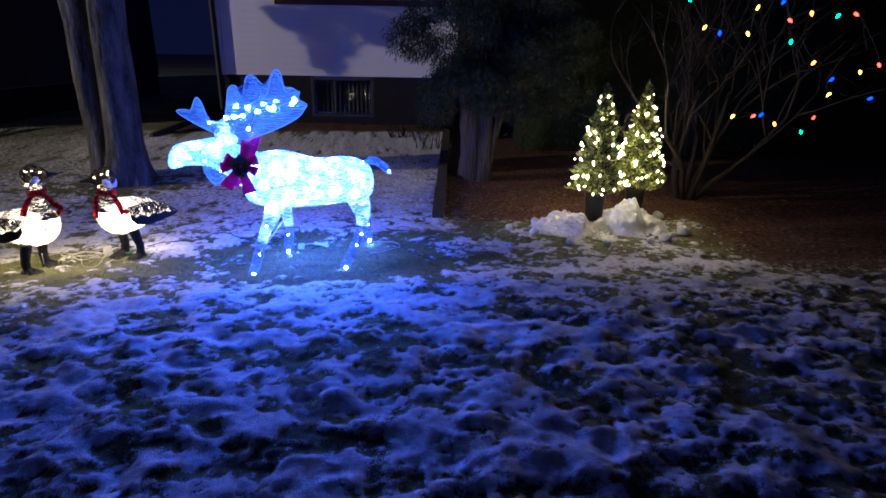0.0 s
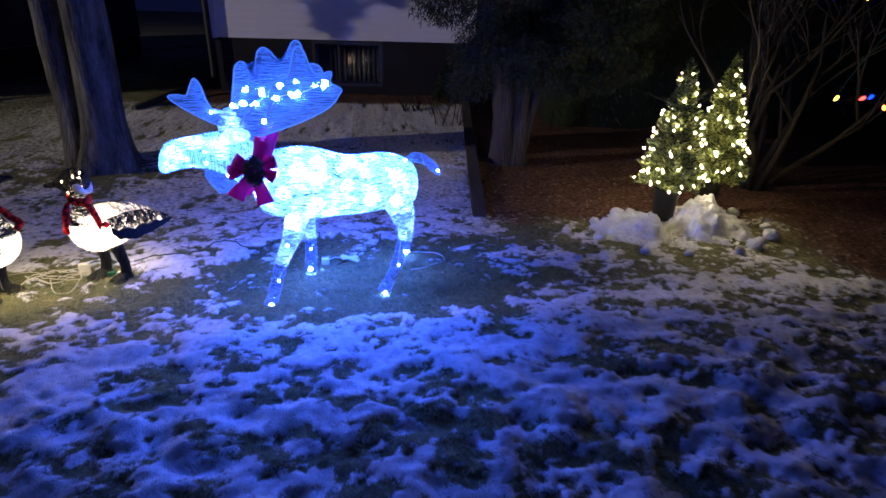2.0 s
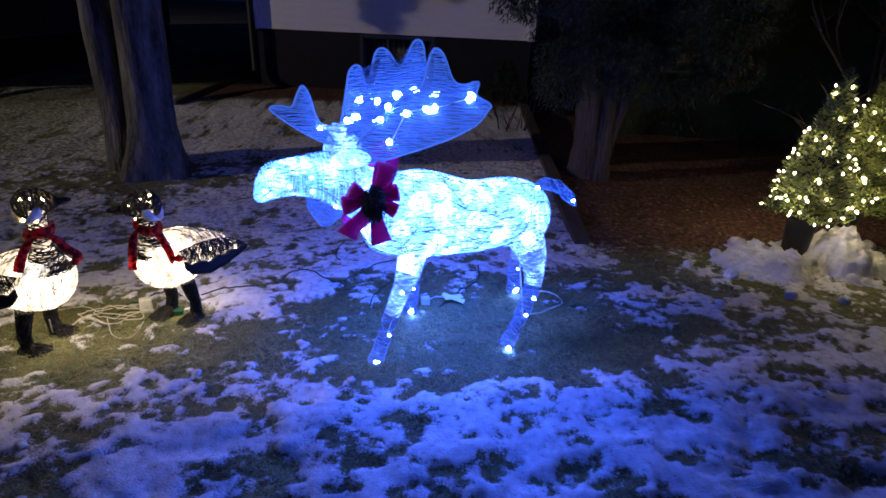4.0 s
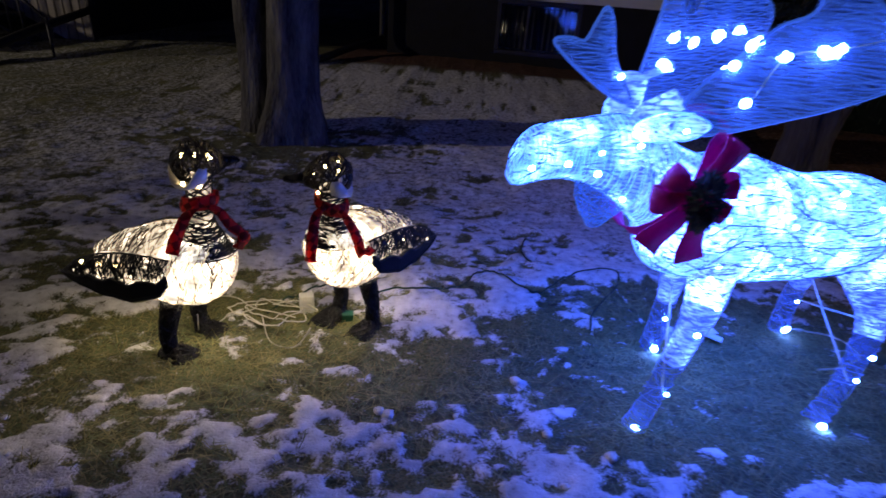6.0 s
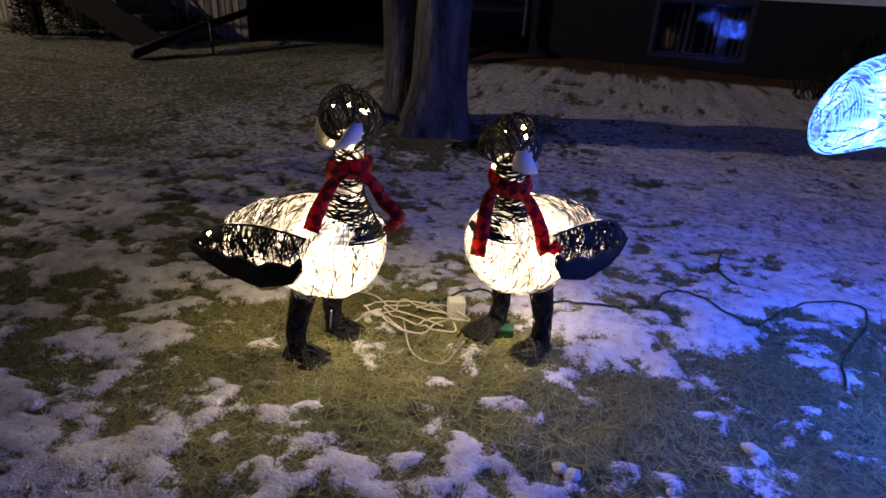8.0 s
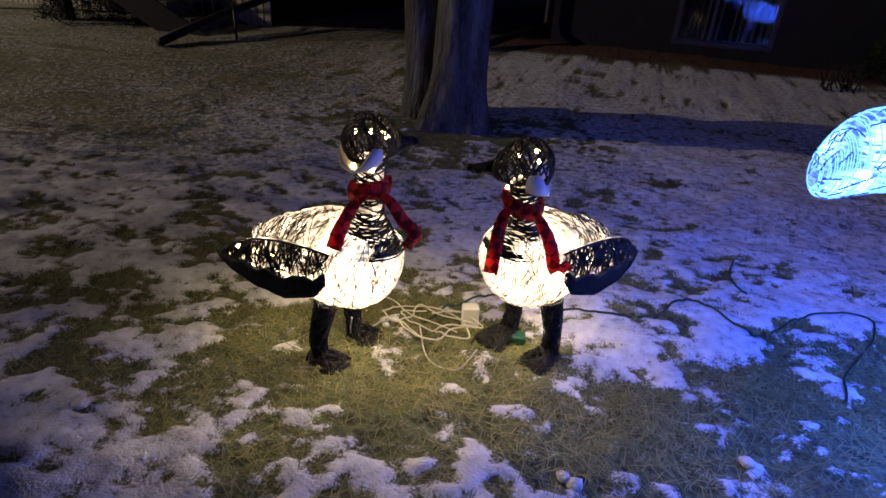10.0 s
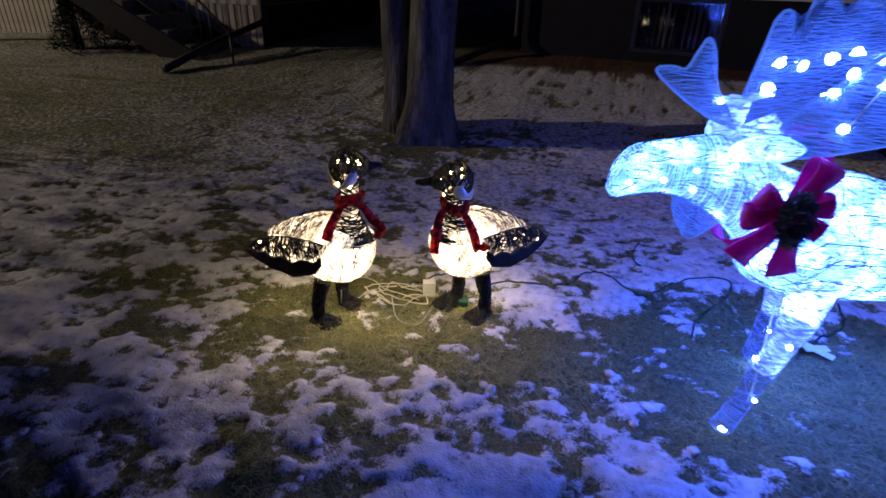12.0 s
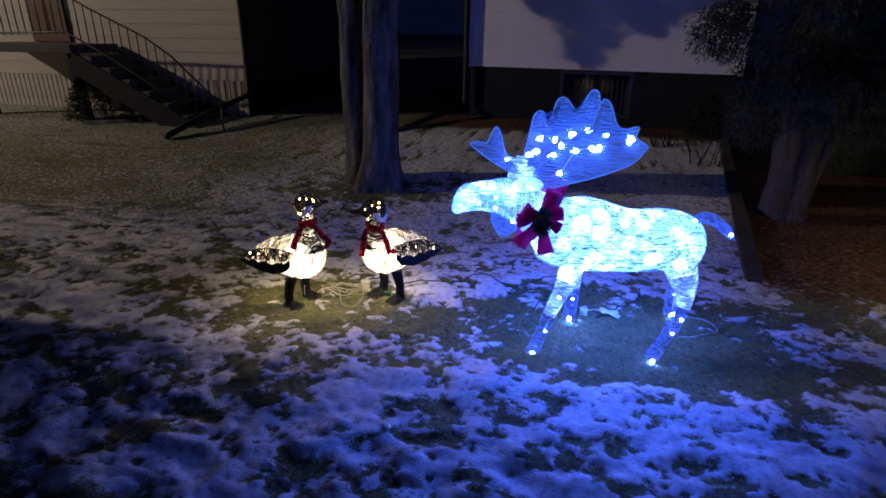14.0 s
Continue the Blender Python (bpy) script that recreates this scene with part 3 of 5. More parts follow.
def build_cream_house():
    h = cream_house
    bm = bmesh.new()
    box(bm, (LX - 11, LY + 0.03, -0.3), (LX - 0.03, LY + 9, 0.87))
    part("foundation", bm, M_DARKBASE, h, smooth=False)
    bm = bmesh.new()
    box(bm, (LX - 11, LY + 0.02, 0.87), (LX, LY + 9, 5.6))
    part("wall", bm, M_CREAM, h, smooth=False)
    bm = bmesh.new()
    v = [bm.verts.new(p) for p in ((LX - 11.4, LY - 0.5, 5.5), (LX + 0.4, LY - 0.5, 5.5), (LX + 0.4, LY + 4.5, 7.6), (LX - 11.4, LY + 4.5, 7.6),
                                   (LX + 0.4, LY + 9.5, 5.5), (LX - 11.4, LY + 9.5, 5.5))]
    for f in ((0, 1, 2, 3), (3, 2, 4, 5), (0, 3, 5), (1, 4, 2), (0, 5, 4, 1)):
        bm.faces.new([v[i] for i in f])
    part("roof", bm, M_ROOF, h, smooth=False)
    boards(h, M_CREAM, LX - 11, LX - 0.002, LY + 0.018, 0.87, 5.4, 0.235)
    # thin sheet over the cream side wall, coloured dark for the shade there
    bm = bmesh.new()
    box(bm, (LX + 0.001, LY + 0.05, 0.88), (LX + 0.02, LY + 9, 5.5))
    part("side_wall", bm, M_SIDEWALL, h, "side wall sheet with its shade put into a dark grey", smooth=False)
    # ribbed skirting
    bm = bmesh.new()
    box(bm, (LX - 0.10, LY - 0.012, 0.05), (LX - 0.014, LY + 0.02, 0.865))
    rib = part("skirting_panel", bm, M_CREAM, h, smooth=False)
    for i in range(1, 60):
        share("skirting_panel", rib.data, h, pose(-0.112 * i, 0, 0))
    # door
    bm = bmesh.new()
    box(bm, (LX - 4.45, LY - 0.03, 1.47), (LX - 3.6, LY + 0.018, 3.5), bevel=0.006)
    d = part("door", bm, M_DOOR, h, "reddish brown front door", smooth=False)
    for z in (1.65, 2.5):
        for x in (LX - 4.35, LX - 3.95):
            bm = bmesh.new()
            box(bm, (x, LY - 0.042, z), (x + 0.34, LY - 0.029, z + 0.7), bevel=0.005)
            part("door_panel", bm, M_DOOR, d, smooth=False)
    bm = bmesh.new()
    ball(bm, (LX - 3.68, LY - 0.07, 2.4), 0.03)
    part("door_knob", bm, M_IRON, d)


build_cream_house()


def build_steps():
    s = thing("entry_steps", (-9.6, 9.92, 0), "concrete entry landing and steps, deep shade put into their colours", "steps", kind="structure")
    bm = bmesh.new()
    box(bm, (-2.3, -0.52, 1.32), (0.0, 0.54, 1.46), bevel=0.01)
    part("landing", bm, M_CONCRETE, s, smooth=False)
    # posts and stringers near-black, with the shade round the landing in their colour
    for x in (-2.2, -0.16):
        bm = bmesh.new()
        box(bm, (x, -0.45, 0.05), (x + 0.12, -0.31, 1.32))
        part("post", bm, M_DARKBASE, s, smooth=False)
    for i in range(7):
        bm = bmesh.new()
        box(bm, (i * 0.34 + 0.002, -0.50, 1.10 - 0.18 * i), (0.36 + i * 0.34, 0.50, 1.28 - 0.18 * i), bevel=0.006)
        part("step", bm, M_CONCRETE, s, smooth=False)
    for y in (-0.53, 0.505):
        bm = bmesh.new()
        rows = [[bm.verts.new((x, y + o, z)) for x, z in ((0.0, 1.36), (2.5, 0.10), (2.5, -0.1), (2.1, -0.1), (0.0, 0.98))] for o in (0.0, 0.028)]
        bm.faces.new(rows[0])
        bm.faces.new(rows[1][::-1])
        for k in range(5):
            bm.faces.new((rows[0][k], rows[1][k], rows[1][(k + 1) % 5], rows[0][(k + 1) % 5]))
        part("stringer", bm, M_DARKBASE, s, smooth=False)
    for y, at in ((0.0, 9.385),):
        r = thing("iron_railing", (-9.6, at, 0), "thin black iron stair railing with balusters", "railing")
        top = [(-2.3, y, 2.28), (0.10, y, 2.24), (0.56, y, 2.01), (1.51, y, 1.60), (1.95, y, 1.32), (2.71, y, 0.62), (2.76, y, 0.50)]
        low = [(-2.3, y, 1.60), (0.0, y, 1.66), (0.70, y, 1.32), (1.44, y, 0.89), (2.5, y, 0.30)]
        for nm, line in (("handrail", top), ("lower_rail", low)):
            bm = bmesh.new()
            tube(bm, line, 0.017, 6)
            part(nm, bm, M_IRON, r)
        xs = [-2.2 + 0.155 * i for i in range(31)]
        for i, x in enumerate(xs):
            z1 = float(np.interp(x, [p[0] for p in top], [p[2] for p in top]))
            z0 = float(np.interp(x, [p[0] for p in low], [p[2] for p in low]))
            bm = bmesh.new()
            tube(bm, [(x, y, z0 - 0.04), (x, y, (z0 + z1) / 2), (x, y, z1)], [0.009, 0.011, 0.009], 5)
            part("baluster", bm, M_IRON, r)
        bm = bmesh.new()
        tube(bm, [(2.74, y, -0.05), (2.74, y, 0.62)], 0.016, 6)
        part("newel", bm, M_IRON, r)


build_steps()


def downspout(x, y, z_out, end, label):
    d = thing("downspout", (x, y, 0), label, "downspout")
    bm = bmesh.new()
    tube(bm, [(0, 0, 5.3), (0, 0, 2.5), (0, 0, z_out + 0.12), (0, -0.03, z_out)], [0.05] * 4, 8)
    part("pipe", bm, M_PIPE, d)
    bm = bmesh.new()
    tube(bm, [(0, -0.03, z_out + 0.03), (end[0] * 0.5, end[1] * 0.5, (z_out + end[2]) * 0.55), end], [0.055, 0.06, 0.065], 8, flat=0.8)
    part("extension", bm, M_PIPE, d, "long dark outlet pipe lying on the lawn")


downspout(LX + 0.09, LY - 0.09, 0.62, (-0.35, -1.85, 0.20), "dark downspout with a long outlet pipe at the house corner")
downspout(-3.27, 11.6, 0.45, (-0.75, -1.75, 0.24), "dark downspout with an outlet pipe over the lawn")


# ---- planting bed ----
def build_edging():
    e = thing("timber_edging", (0, 0, 0), "weathered dark landscape timbers edging the lawn", "edging", kind="structure")
    y = 5.55
    while y < 10.4:
        y2 = min(y + 2.35, 10.5)
        bm = bmesh.new()
        a, b = Vector((edge_x(y), y, gz(edge_x(y) - 0.1, y) - 0.06)), Vector((edge_x(y2), y2, gz(edge_x(y2) - 0.1, y2) - 0.06))
        side = Vector((0.06, -0.009, 0))
        up = Vector((0, 0, 0.105))
        rings = [(p, (side + up) * k, (up - side) * k) for p, k in ((a, 0.85), (a.lerp(b, 0.02), 1.0), (a.lerp(b, 0.5), 1.0), (a.lerp(b, 0.98), 1.0), (b, 0.85))]
        loft(bm, rings, 4)
        part("timber", bm, M_TIMBER, e, smooth=False)
        y = y2 + 0.01


build_edging()


def sprigs(name, n, sampler, size, mats, seed, droop=0.3, parent=None, label="", brown=0.0):
    """A crown of many small leaf sprigs."""
    rng = np.random.default_rng(seed)
    c, out = sampler(rng, n)
    d = out + rng.normal(0, 0.55, c.shape)
    d[:, 2] -= droop
    d /= np.linalg.norm(d, axis=1)[:, None]
    s = rng.normal(0, 1, c.shape)
    s -= d * (s * d).sum(1)[:, None]
    s /= np.linalg.norm(s, axis=1)[:, None]
    ln = rng.uniform(0.6, 1.4, len(c)) * size
    ob = quads_object(name, c, d * ln[:, None], s * (ln * 0.22)[:, None], mats, (rng.uniform(0, 1, len(c)) < brown).astype(np.int32))
    ob.parent = parent
    return tagged(ob, label)


def build_tree():
    t = thing("maple_tree", (-3.42, 7.2, gz(-3.42, 7.2)), "twin-trunked bare tree with furrowed grey bark", "tree")
    for nm, ctrl in (("trunk", [(-0.18, 0.22, -0.15, 0.33), (-0.20, 0.22, 0.15, 0.25), (-0.24, 0.22, 0.5, 0.20), (-0.28, 0.24, 1.1, 0.185), (-0.31, 0.26, 2.2, 0.18), (-0.5, 0.3, 4.0, 0.16), (-0.9, 0.4, 6.2, 0.09)]),
                     ("trunk", [(0.05, -0.03, -0.15, 0.36), (0.06, -0.03, 0.12, 0.265), (0.075, -0.02, 0.45, 0.205), (0.09, -0.01, 1.1, 0.188), (0.13, 0, 2.2, 0.18), (0.45, 0.1, 4.0, 0.16), (0.9, 0.2, 6.2, 0.08)])):
        bm = bmesh.new()
        pts = spline(ctrl, 10)
        rows = tube(bm, [p[:3] for p in pts], [p[3] for p in pts], 28)
        for i, row in enumerate(rows):
            z = pts[i][2]
            flare = max(0.0, 1 - z / 0.55)
            for k, v in enumerate(row):
                a = 2 * math.pi * k / 28
                c = Vector(pts[i][:3])
                w = 1 + 0.05 * math.sin(5 * a + z * 2) + 0.035 * math.sin(11 * a - z * 3 + 1.3) + flare * 0.20 * math.sin(4 * a + 0.7) + 0.03 * noise.noise(v.co * 5)
                v.co = c + (v.co - c) * w
        part(nm, bm, M_BARK, t)
    rng = random.Random(5)
    for base in ((-0.45, 0.3, 3.6), (-0.7, 0.35, 5.0), (0.42, 0.1, 3.8), (0.75, 0.18, 5.2), (0.3, 0.05, 3.0)):
        bm = bmesh.new()
        p, d = Vector(base), Vector((rng.uniform(-1, 1), rng.uniform(-0.8, 0.8), 1.0)).normalized()
        pts = [p.copy()]
        for _ in range(6):
            d = (d + Vector((rng.uniform(-.3, .3), rng.uniform(-.3, .3), 0.05))).normalized()
            p = p + d * 0.5
            pts.append(p.copy())
        tube(bm, pts, [0.09 - 0.013 * i for i in range(7)], 8)
        part("limb", bm, M_BARK, t)


build_tree()


def build_shadow_limb():
    """An unseen limb with withered leaves, added so that its shadow falls on the white siding."""
    t = thing("shadow_limb", (-3.6, 7.42, 2.3), "unseen leafy limb added to cast the leaf shadow on the siding", "limb")
    for line in ([(0, 0, 0.6), (-0.8, 0.8, 1.7), (-1.8, 1.5, 1.9), (-2.6, 1.95, 1.7), (-3.7, 2.1, 1.4)], [(-1.8, 1.5, 1.9), (-2.6, 1.8, 1.4), (-3.1, 2.05, 0.85)],
                 [(-0.8, 0.8, 1.7), (-1.4, 1.6, 1.6), (-1.9, 1.9, 1.35)]):
        bm = bmesh.new()
        pts = spline(line, 6)
        tube(bm, pts, [0.05 - 0.042 * i / len(pts) for i in range(len(pts))], 7)
        part("branch", bm, M_BARK, t)
    # clumps set where their shadows land on the siding
    C = np.array([(-3.95, 2.1, 1.5, 0.10), (-3.75, 2.07, 1.42, 0.17), (-3.5, 2.07, 1.32, 0.18), (-3.25, 2.07, 1.30, 0.22), (-3.15, 2.07, 1.02, 0.20), (-3.12, 2.07, 0.78, 0.14), (-2.9, 2.07, 1.32, 0.24),
                  (-2.6, 2.05, 1.42, 0.22), (-2.3, 2.05, 1.30, 0.18), (-1.98, 2.05, 1.25, 0.16), (-1.75, 2.05, 1.45, 0.22), (-2.85, 2.07, 1.0, 0.10), (-2.15, 2.05, 1.08, 0.10), (-3.4, 2.07, 1.65, 0.25),
                  (-2.9, 2.05, 1.75, 0.3), (-2.3, 2.05, 1.7, 0.28), (-1.7, 2.0, 1.8, 0.28)])

    def sampler(rng, n):
        b = C[rng.integers(0, len(C), n)]
        d = rng.normal(0, 1, (n, 3))
        d /= np.linalg.norm(d, axis=1)[:, None]
        return b[:, :3] + d * (rng.uniform(0.1, 1.0, n) ** 0.5 * b[:, 3])[:, None], d

    ob = sprigs("leaf_cluster", 4200, sampler, 0.048, [M_LEAFBROWN], 51, 0.3, t, "brown leaves of the added limb")


build_shadow_limb()


def build_cedar():
    base = (0.93, 7.4, gz(0.93, 7.4) - 0.03)
    t = thing("cedar_tree", base, "large dark evergreen with several shaggy stems and hanging foliage", "tree")
    for ctrl in ([(-0.08, 0, 0, 0.17), (-0.09, 0, 0.4, 0.125), (-0.12, 0.02, 0.9, 0.105), (-0.2, 0.1, 2.0, 0.07), (-0.25, 0.15, 4.0, 0.04)],
                 [(0.06, -0.02, 0, 0.16), (0.07, 0, 0.4, 0.115), (0.10, 0.05, 0.9, 0.095), (0.14, 0.2, 2.2, 0.06), (0.2, 0.25, 5.0, 0.03)],
                 [(0.12, 0.04, 0, 0.09), (0.18, 0.05, 0.35, 0.06), (0.30, 0.08, 0.8, 0.045), (0.52, 0.15, 1.5, 0.035), (0.8, 0.2, 2.4, 0.02)]):
        bm = bmesh.new()
        pts = spline(ctrl, 8)
        rows = tube(bm, [p[:3] for p in pts], [p[3] for p in pts], 18)
        for i, row in enumerate(rows):
            c = Vector(pts[i][:3])
            for k, v in enumerate(row):
                v.co = c + (v.co - c) * (1 + 0.10 * math.sin(6 * 2 * math.pi * k / 18 + pts[i][2] * 1.5) + 0.12 * noise.noise(v.co * 9))
        part("stem", bm, M_CEDAR, t)
    rng0 = np.random.default_rng(21)
    blobs = []
    for i in range(110):
        z = rng0.uniform(1.2, 3.4) if i < 70 else rng0.uniform(2.5, 5.2)
        ang = rng0.uniform(0, 2 * np.pi)
        r = (1.05 - 0.12 * max(0, z - 2)) * rng0.uniform(0.35, 1.0)
        blobs.append((0.25 + 1.15 * r * math.cos(ang), 0.35 + 0.9 * r * math.sin(ang), z, rng0.uniform(0.22, 0.42)))
    # low hanging sprays toward the street
    for x, y, z, r in ((0.62, -0.35, 0.98, 0.20), (0.9, -0.4, 1.1, 0.22), (1.2, -0.3, 1.25, 0.25), (0.45, -0.4, 1.15, 0.2), (-0.55, -0.2, 1.22, 0.25), (-0.5, 0.1, 0.98, 0.2),
                       (-0.75, 0.0, 1.7, 0.28), (0.1, -0.5, 1.3, 0.25), (-0.25, -0.5, 1.4, 0.25), (1.5, -0.1, 1.6, 0.3), (-0.6, 0.3, 2.2, 0.35), (-0.85, 0.1, 1.95, 0.22)):
        blobs.append((x, y, z, r))
    for i in range(44):
        blobs.append((rng0.uniform(-0.75, 1.3), rng0.uniform(-0.75, -0.25), rng0.uniform(1.0, 2.2), rng0.uniform(0.14, 0.28)))
    B = np.array(blobs)

    def sampler(rng, n):
        b = B[rng.integers(0, len(B), n)]
        d = rng.normal(0, 1, (n, 3))
        d /= np.linalg.norm(d, axis=1)[:, None]
        rr = rng.uniform(0.25, 1.0, n) ** 0.5 * b[:, 3] * (0.85 + 0.3 * rng.uniform(0, 1, n))
        p = b[:, :3] + d * rr[:, None] * np.array([1, 1, 0.8])
        return p, d * 0.6

    sprigs("crown", 150000, sampler, 0.023, [M_LEAF, M_LEAFBROWN], 8, 0.6, t, "dark scaly hanging sprays, browning at the tips", 0.10)
    for i, (x, y, z, r) in enumerate(blobs[110:]):
        bm = bmesh.new()
        tube(bm, [(0.1, 0.05, 1.3 + 0.03 * i), (x * 0.6, y * 0.5 + 0.05, z + 0.35), (x, y, z)], [0.014, 0.010, 0.004], 6)
        part("branch", bm, M_CEDAR, t)


build_cedar()


def build_shrub():
    t = thing("bare_shrub", (3.35, 6.35, gz(3.35, 6.35) - 0.03), "leafless multi-stemmed shrub with grey twigs", "shrub")
    rng = random.Random(14)
    twigs = []

    def grow(p, d, r, ln, depth):
        pts, q = [p.copy()], p.copy()
        for _ in range(5):
            d = (d + Vector((rng.uniform(-.22, .22), rng.uniform(-.22, .22), rng.uniform(-.05, .14)))).normalized()
            q = q + d * ln / 5
            pts.append(q.copy())
        twigs.append((pts, r, depth))
        if depth < 3:
            for _ in range(3 if depth < 2 else 2):
                k = rng.randint(2, 5)
                nd = (d + Vector((rng.uniform(-.9, .9), rng.uniform(-.9, .9), rng.uniform(-.1, .5)))).normalized()
                grow(pts[k], nd, r * 0.55, ln * 0.72, depth + 1)

    for a in range(7):
        ang = a * 0.9 + 0.3
        grow(Vector((0.08 * math.cos(ang), 0.08 * math.sin(ang), 0)), Vector((0.55 * math.cos(ang), 0.55 * math.sin(ang), 1)).normalized(), 0.036, 1.35, 0)
    fine = bmesh.new()
    for pts, r, depth in twigs:
        if depth == 0:
            bm = bmesh.new()
            tube(bm, pts, [r * (1 - 0.09 * i) for i in range(6)], 8)
            part("stem", bm, M_TWIG, t)
        else:
            tube(fine, pts, [r * (1 - 0.13 * i) for i in range(6)], 5)
    tagged(part("twig_mass", fine, M_TWIG, t), kind="stuff")


build_shrub()


def build_dead_stalks():
    for at, h, n in (((0.42, 9.0), 0.62, 9), ((0.05, 9.9), 0.3, 22)):
        t = thing("dead_shrub", (*at, gz(*at) - 0.02), "low dry brown shrub poking from the snow", "shrub")
        rng = random.Random(int(h * 100))
        for _ in range(n):
            bm = bmesh.new()
            p, d = Vector((rng.uniform(-.2, .2), rng.uniform(-.1, .1), 0)), Vector((rng.uniform(-.5, .5), rng.uniform(-.4, .4), 1)).normalized()
            pts = [p]
            for _ in range(4):
                d = (d + Vector((rng.uniform(-.35, .35), rng.uniform(-.3, .3), 0))).normalized()
                pts.append(pts[-1] + d * h / 4)
            tube(bm, pts, [0.008, 0.007, 0.006, 0.004, 0.002], 5)
            part("stalk", bm, M_TWIG, t)


build_dead_stalks()


def small_evergreen(at, r, h, label, seed, mats):
    t = thing("evergreen_shrub", (*at, gz(*at)), label, "shrub")
    bm = bmesh.new()
    tube(bm, [(0, 0, -0.03), (0.01, 0, h * 0.5), (0, 0, h * 0.9)], [0.03, 0.02, 0.008], 7)
    part("stem", bm, M_TWIG, t)

    def sampler(rng, n):
        z = rng.uniform(0.03, 1, n)
        a = rng.uniform(0, 2 * np.pi, n)
        rr = r * np.sqrt(1.02 - z) * rng.uniform(0.5, 1.1, n)
        p = np.stack([rr * np.cos(a), rr * np.sin(a), z * h], -1)
        return p, np.stack([np.cos(a), np.sin(a), 0.3 + 0 * a], -1)

    sprigs("crown", 2600, sampler, 0.03, mats, seed, 0.1, t)


small_evergreen((0.72, 10.75), 0.28, 0.62, "small round green shrub beside the foundation", 31, [M_LEAF, M_LEAF])
small_evergreen((LX - 1.65, LY - 0.75), 0.34, 0.85, "dark cone-shaped evergreen beside the skirting", 32, [M_LEAF, M_LEAF])
small_evergreen((LX - 2.5, LY - 1.0), 0.42, 0.75, "dark rounded evergreen beside the steps", 33, [M_LEAF, M_LEAF])
small_evergreen((LX - 0.75, LY - 0.45), 0.30, 0.30, "low dark shrub at the foot of the skirting", 34, [M_LEAF, M_LEAF])


def build_hedge():
    """A tall unseen hedge beside the yard, added to keep the street lamp off the near lawn."""
    t = thing("shade_hedge", (-10.5, -3.2, 0), "unseen evergreen hedge added to keep the street lamp off the near lawn", "hedge")
    bm = bmesh.new()
    rng = random.Random(6)
    rows = loft(bm, [((0, y, 2.3), (0.42 + 0.08 * rng.random(), 0, 0), (0, 0, 2.3 + 0.25 * rng.random())) for y in np.arange(-5.0, HEDGE_END + 0.01, 0.4)], 14)
    for row in rows:
        for v in row:
            v.co += Vector((0.15 * noise.noise(v.co * 2), 0.1 * noise.noise(v.co * 2.3), 0.3 * noise.noise(v.co * 1.7)))
    part("core", bm, M_LEAF, t)

    def sampler(rng, n):
        y = np.where(rng.uniform(0, 1, n) < 0.6, rng.uniform(-5.0, HEDGE_END, n), HEDGE_END + 1.6 * rng.uniform(0, 1, n) ** 1.3)
        a = rng.uniform(0, 2 * np.pi, n)
        p = np.stack([0.5 * np.cos(a), y, 2.4 + 2.35 * np.sin(a)], -1) + rng.normal(0, 0.10, (n, 3))
        return p, np.stack([np.cos(a), 0 * a, np.sin(a)], -1)

    sprigs("foliage", 16000, sampler, 0.05, [M_LEAF, M_LEAF], 71, 0.0, t)


HEDGE_END = 6.72
build_hedge()


def build_screen():
    """Evergreens added as a dark backdrop that hides the sky behind the planting bed."""
    t = thing("evergreen_backdrop", (7.6, 9.6, 0), "tall evergreens added as a dark backdrop against the sky behind the planting bed", "evergreens")
    bm = bmesh.new()
    rng = random.Random(16)
    rows = loft(bm, [((x, 0.3 * math.sin(x), 2.0), (0, 0.6 + 0.2 * rng.random(), 0), (0, 0, 2.2 + 0.5 * rng.random())) for x in np.arange(-5.4, 6.0, 0.4)], 14)
    for row in rows:
        for v in row:
            v.co += Vector((0.1 * noise.noise(v.co * 2), 0.25 * noise.noise(v.co * 1.8), 0.35 * noise.noise(v.co * 1.3)))
    part("core", bm, M_LEAF, t)

    def sampler(rng, n):
        x, a = rng.uniform(-5.5, 6.0, n), rng.uniform(0, 2 * np.pi, n)
        p = np.stack([x, 0.3 * np.sin(x) + 0.78 * np.cos(a), 2.0 + 2.4 * np.sin(a)], -1) + rng.normal(0, 0.14, (n, 3))
        return p, np.stack([0 * a, np.cos(a), np.sin(a)], -1)

    sprigs("foliage", 22000, sampler, 0.05, [M_LEAF, M_LEAFBROWN], 72, 0.2, t, "", 0.06)


build_screen()


# ---- snow pile with the potted trees ----
def pile_z(x, y):
    x, y = np.asarray(x, float), np.asarray(y, float)
    a = np.exp(-(((x - 1.85) / 0.62) ** 2 + ((y - 5.25) / 0.42) ** 2) ** 1.4)
    b = np.exp(-(((x - 2.12) / 0.36) ** 2 + ((y - 5.30) / 0.24) ** 2))
    c = np.exp(-(((x - 1.35) / 0.32) ** 2 + ((y - 5.1) / 0.28) ** 2))
    rough = fbm(x * 6, y * 6, 4, 61) - 0.5 + 0.9 * np.abs(fbm(x * 13, y * 13, 3, 67) - 0.5)
    return base_height(x, y) - 0.09 + 0.20 * a + 0.10 * b + 0.09 * c - 0.17 * np.exp(-(((x - 1.72) / 0.16) ** 2 + ((y - 5.20) / 0.34) ** 2)) + 0.21 * rough * np.clip(a * 1.6, 0, 1)


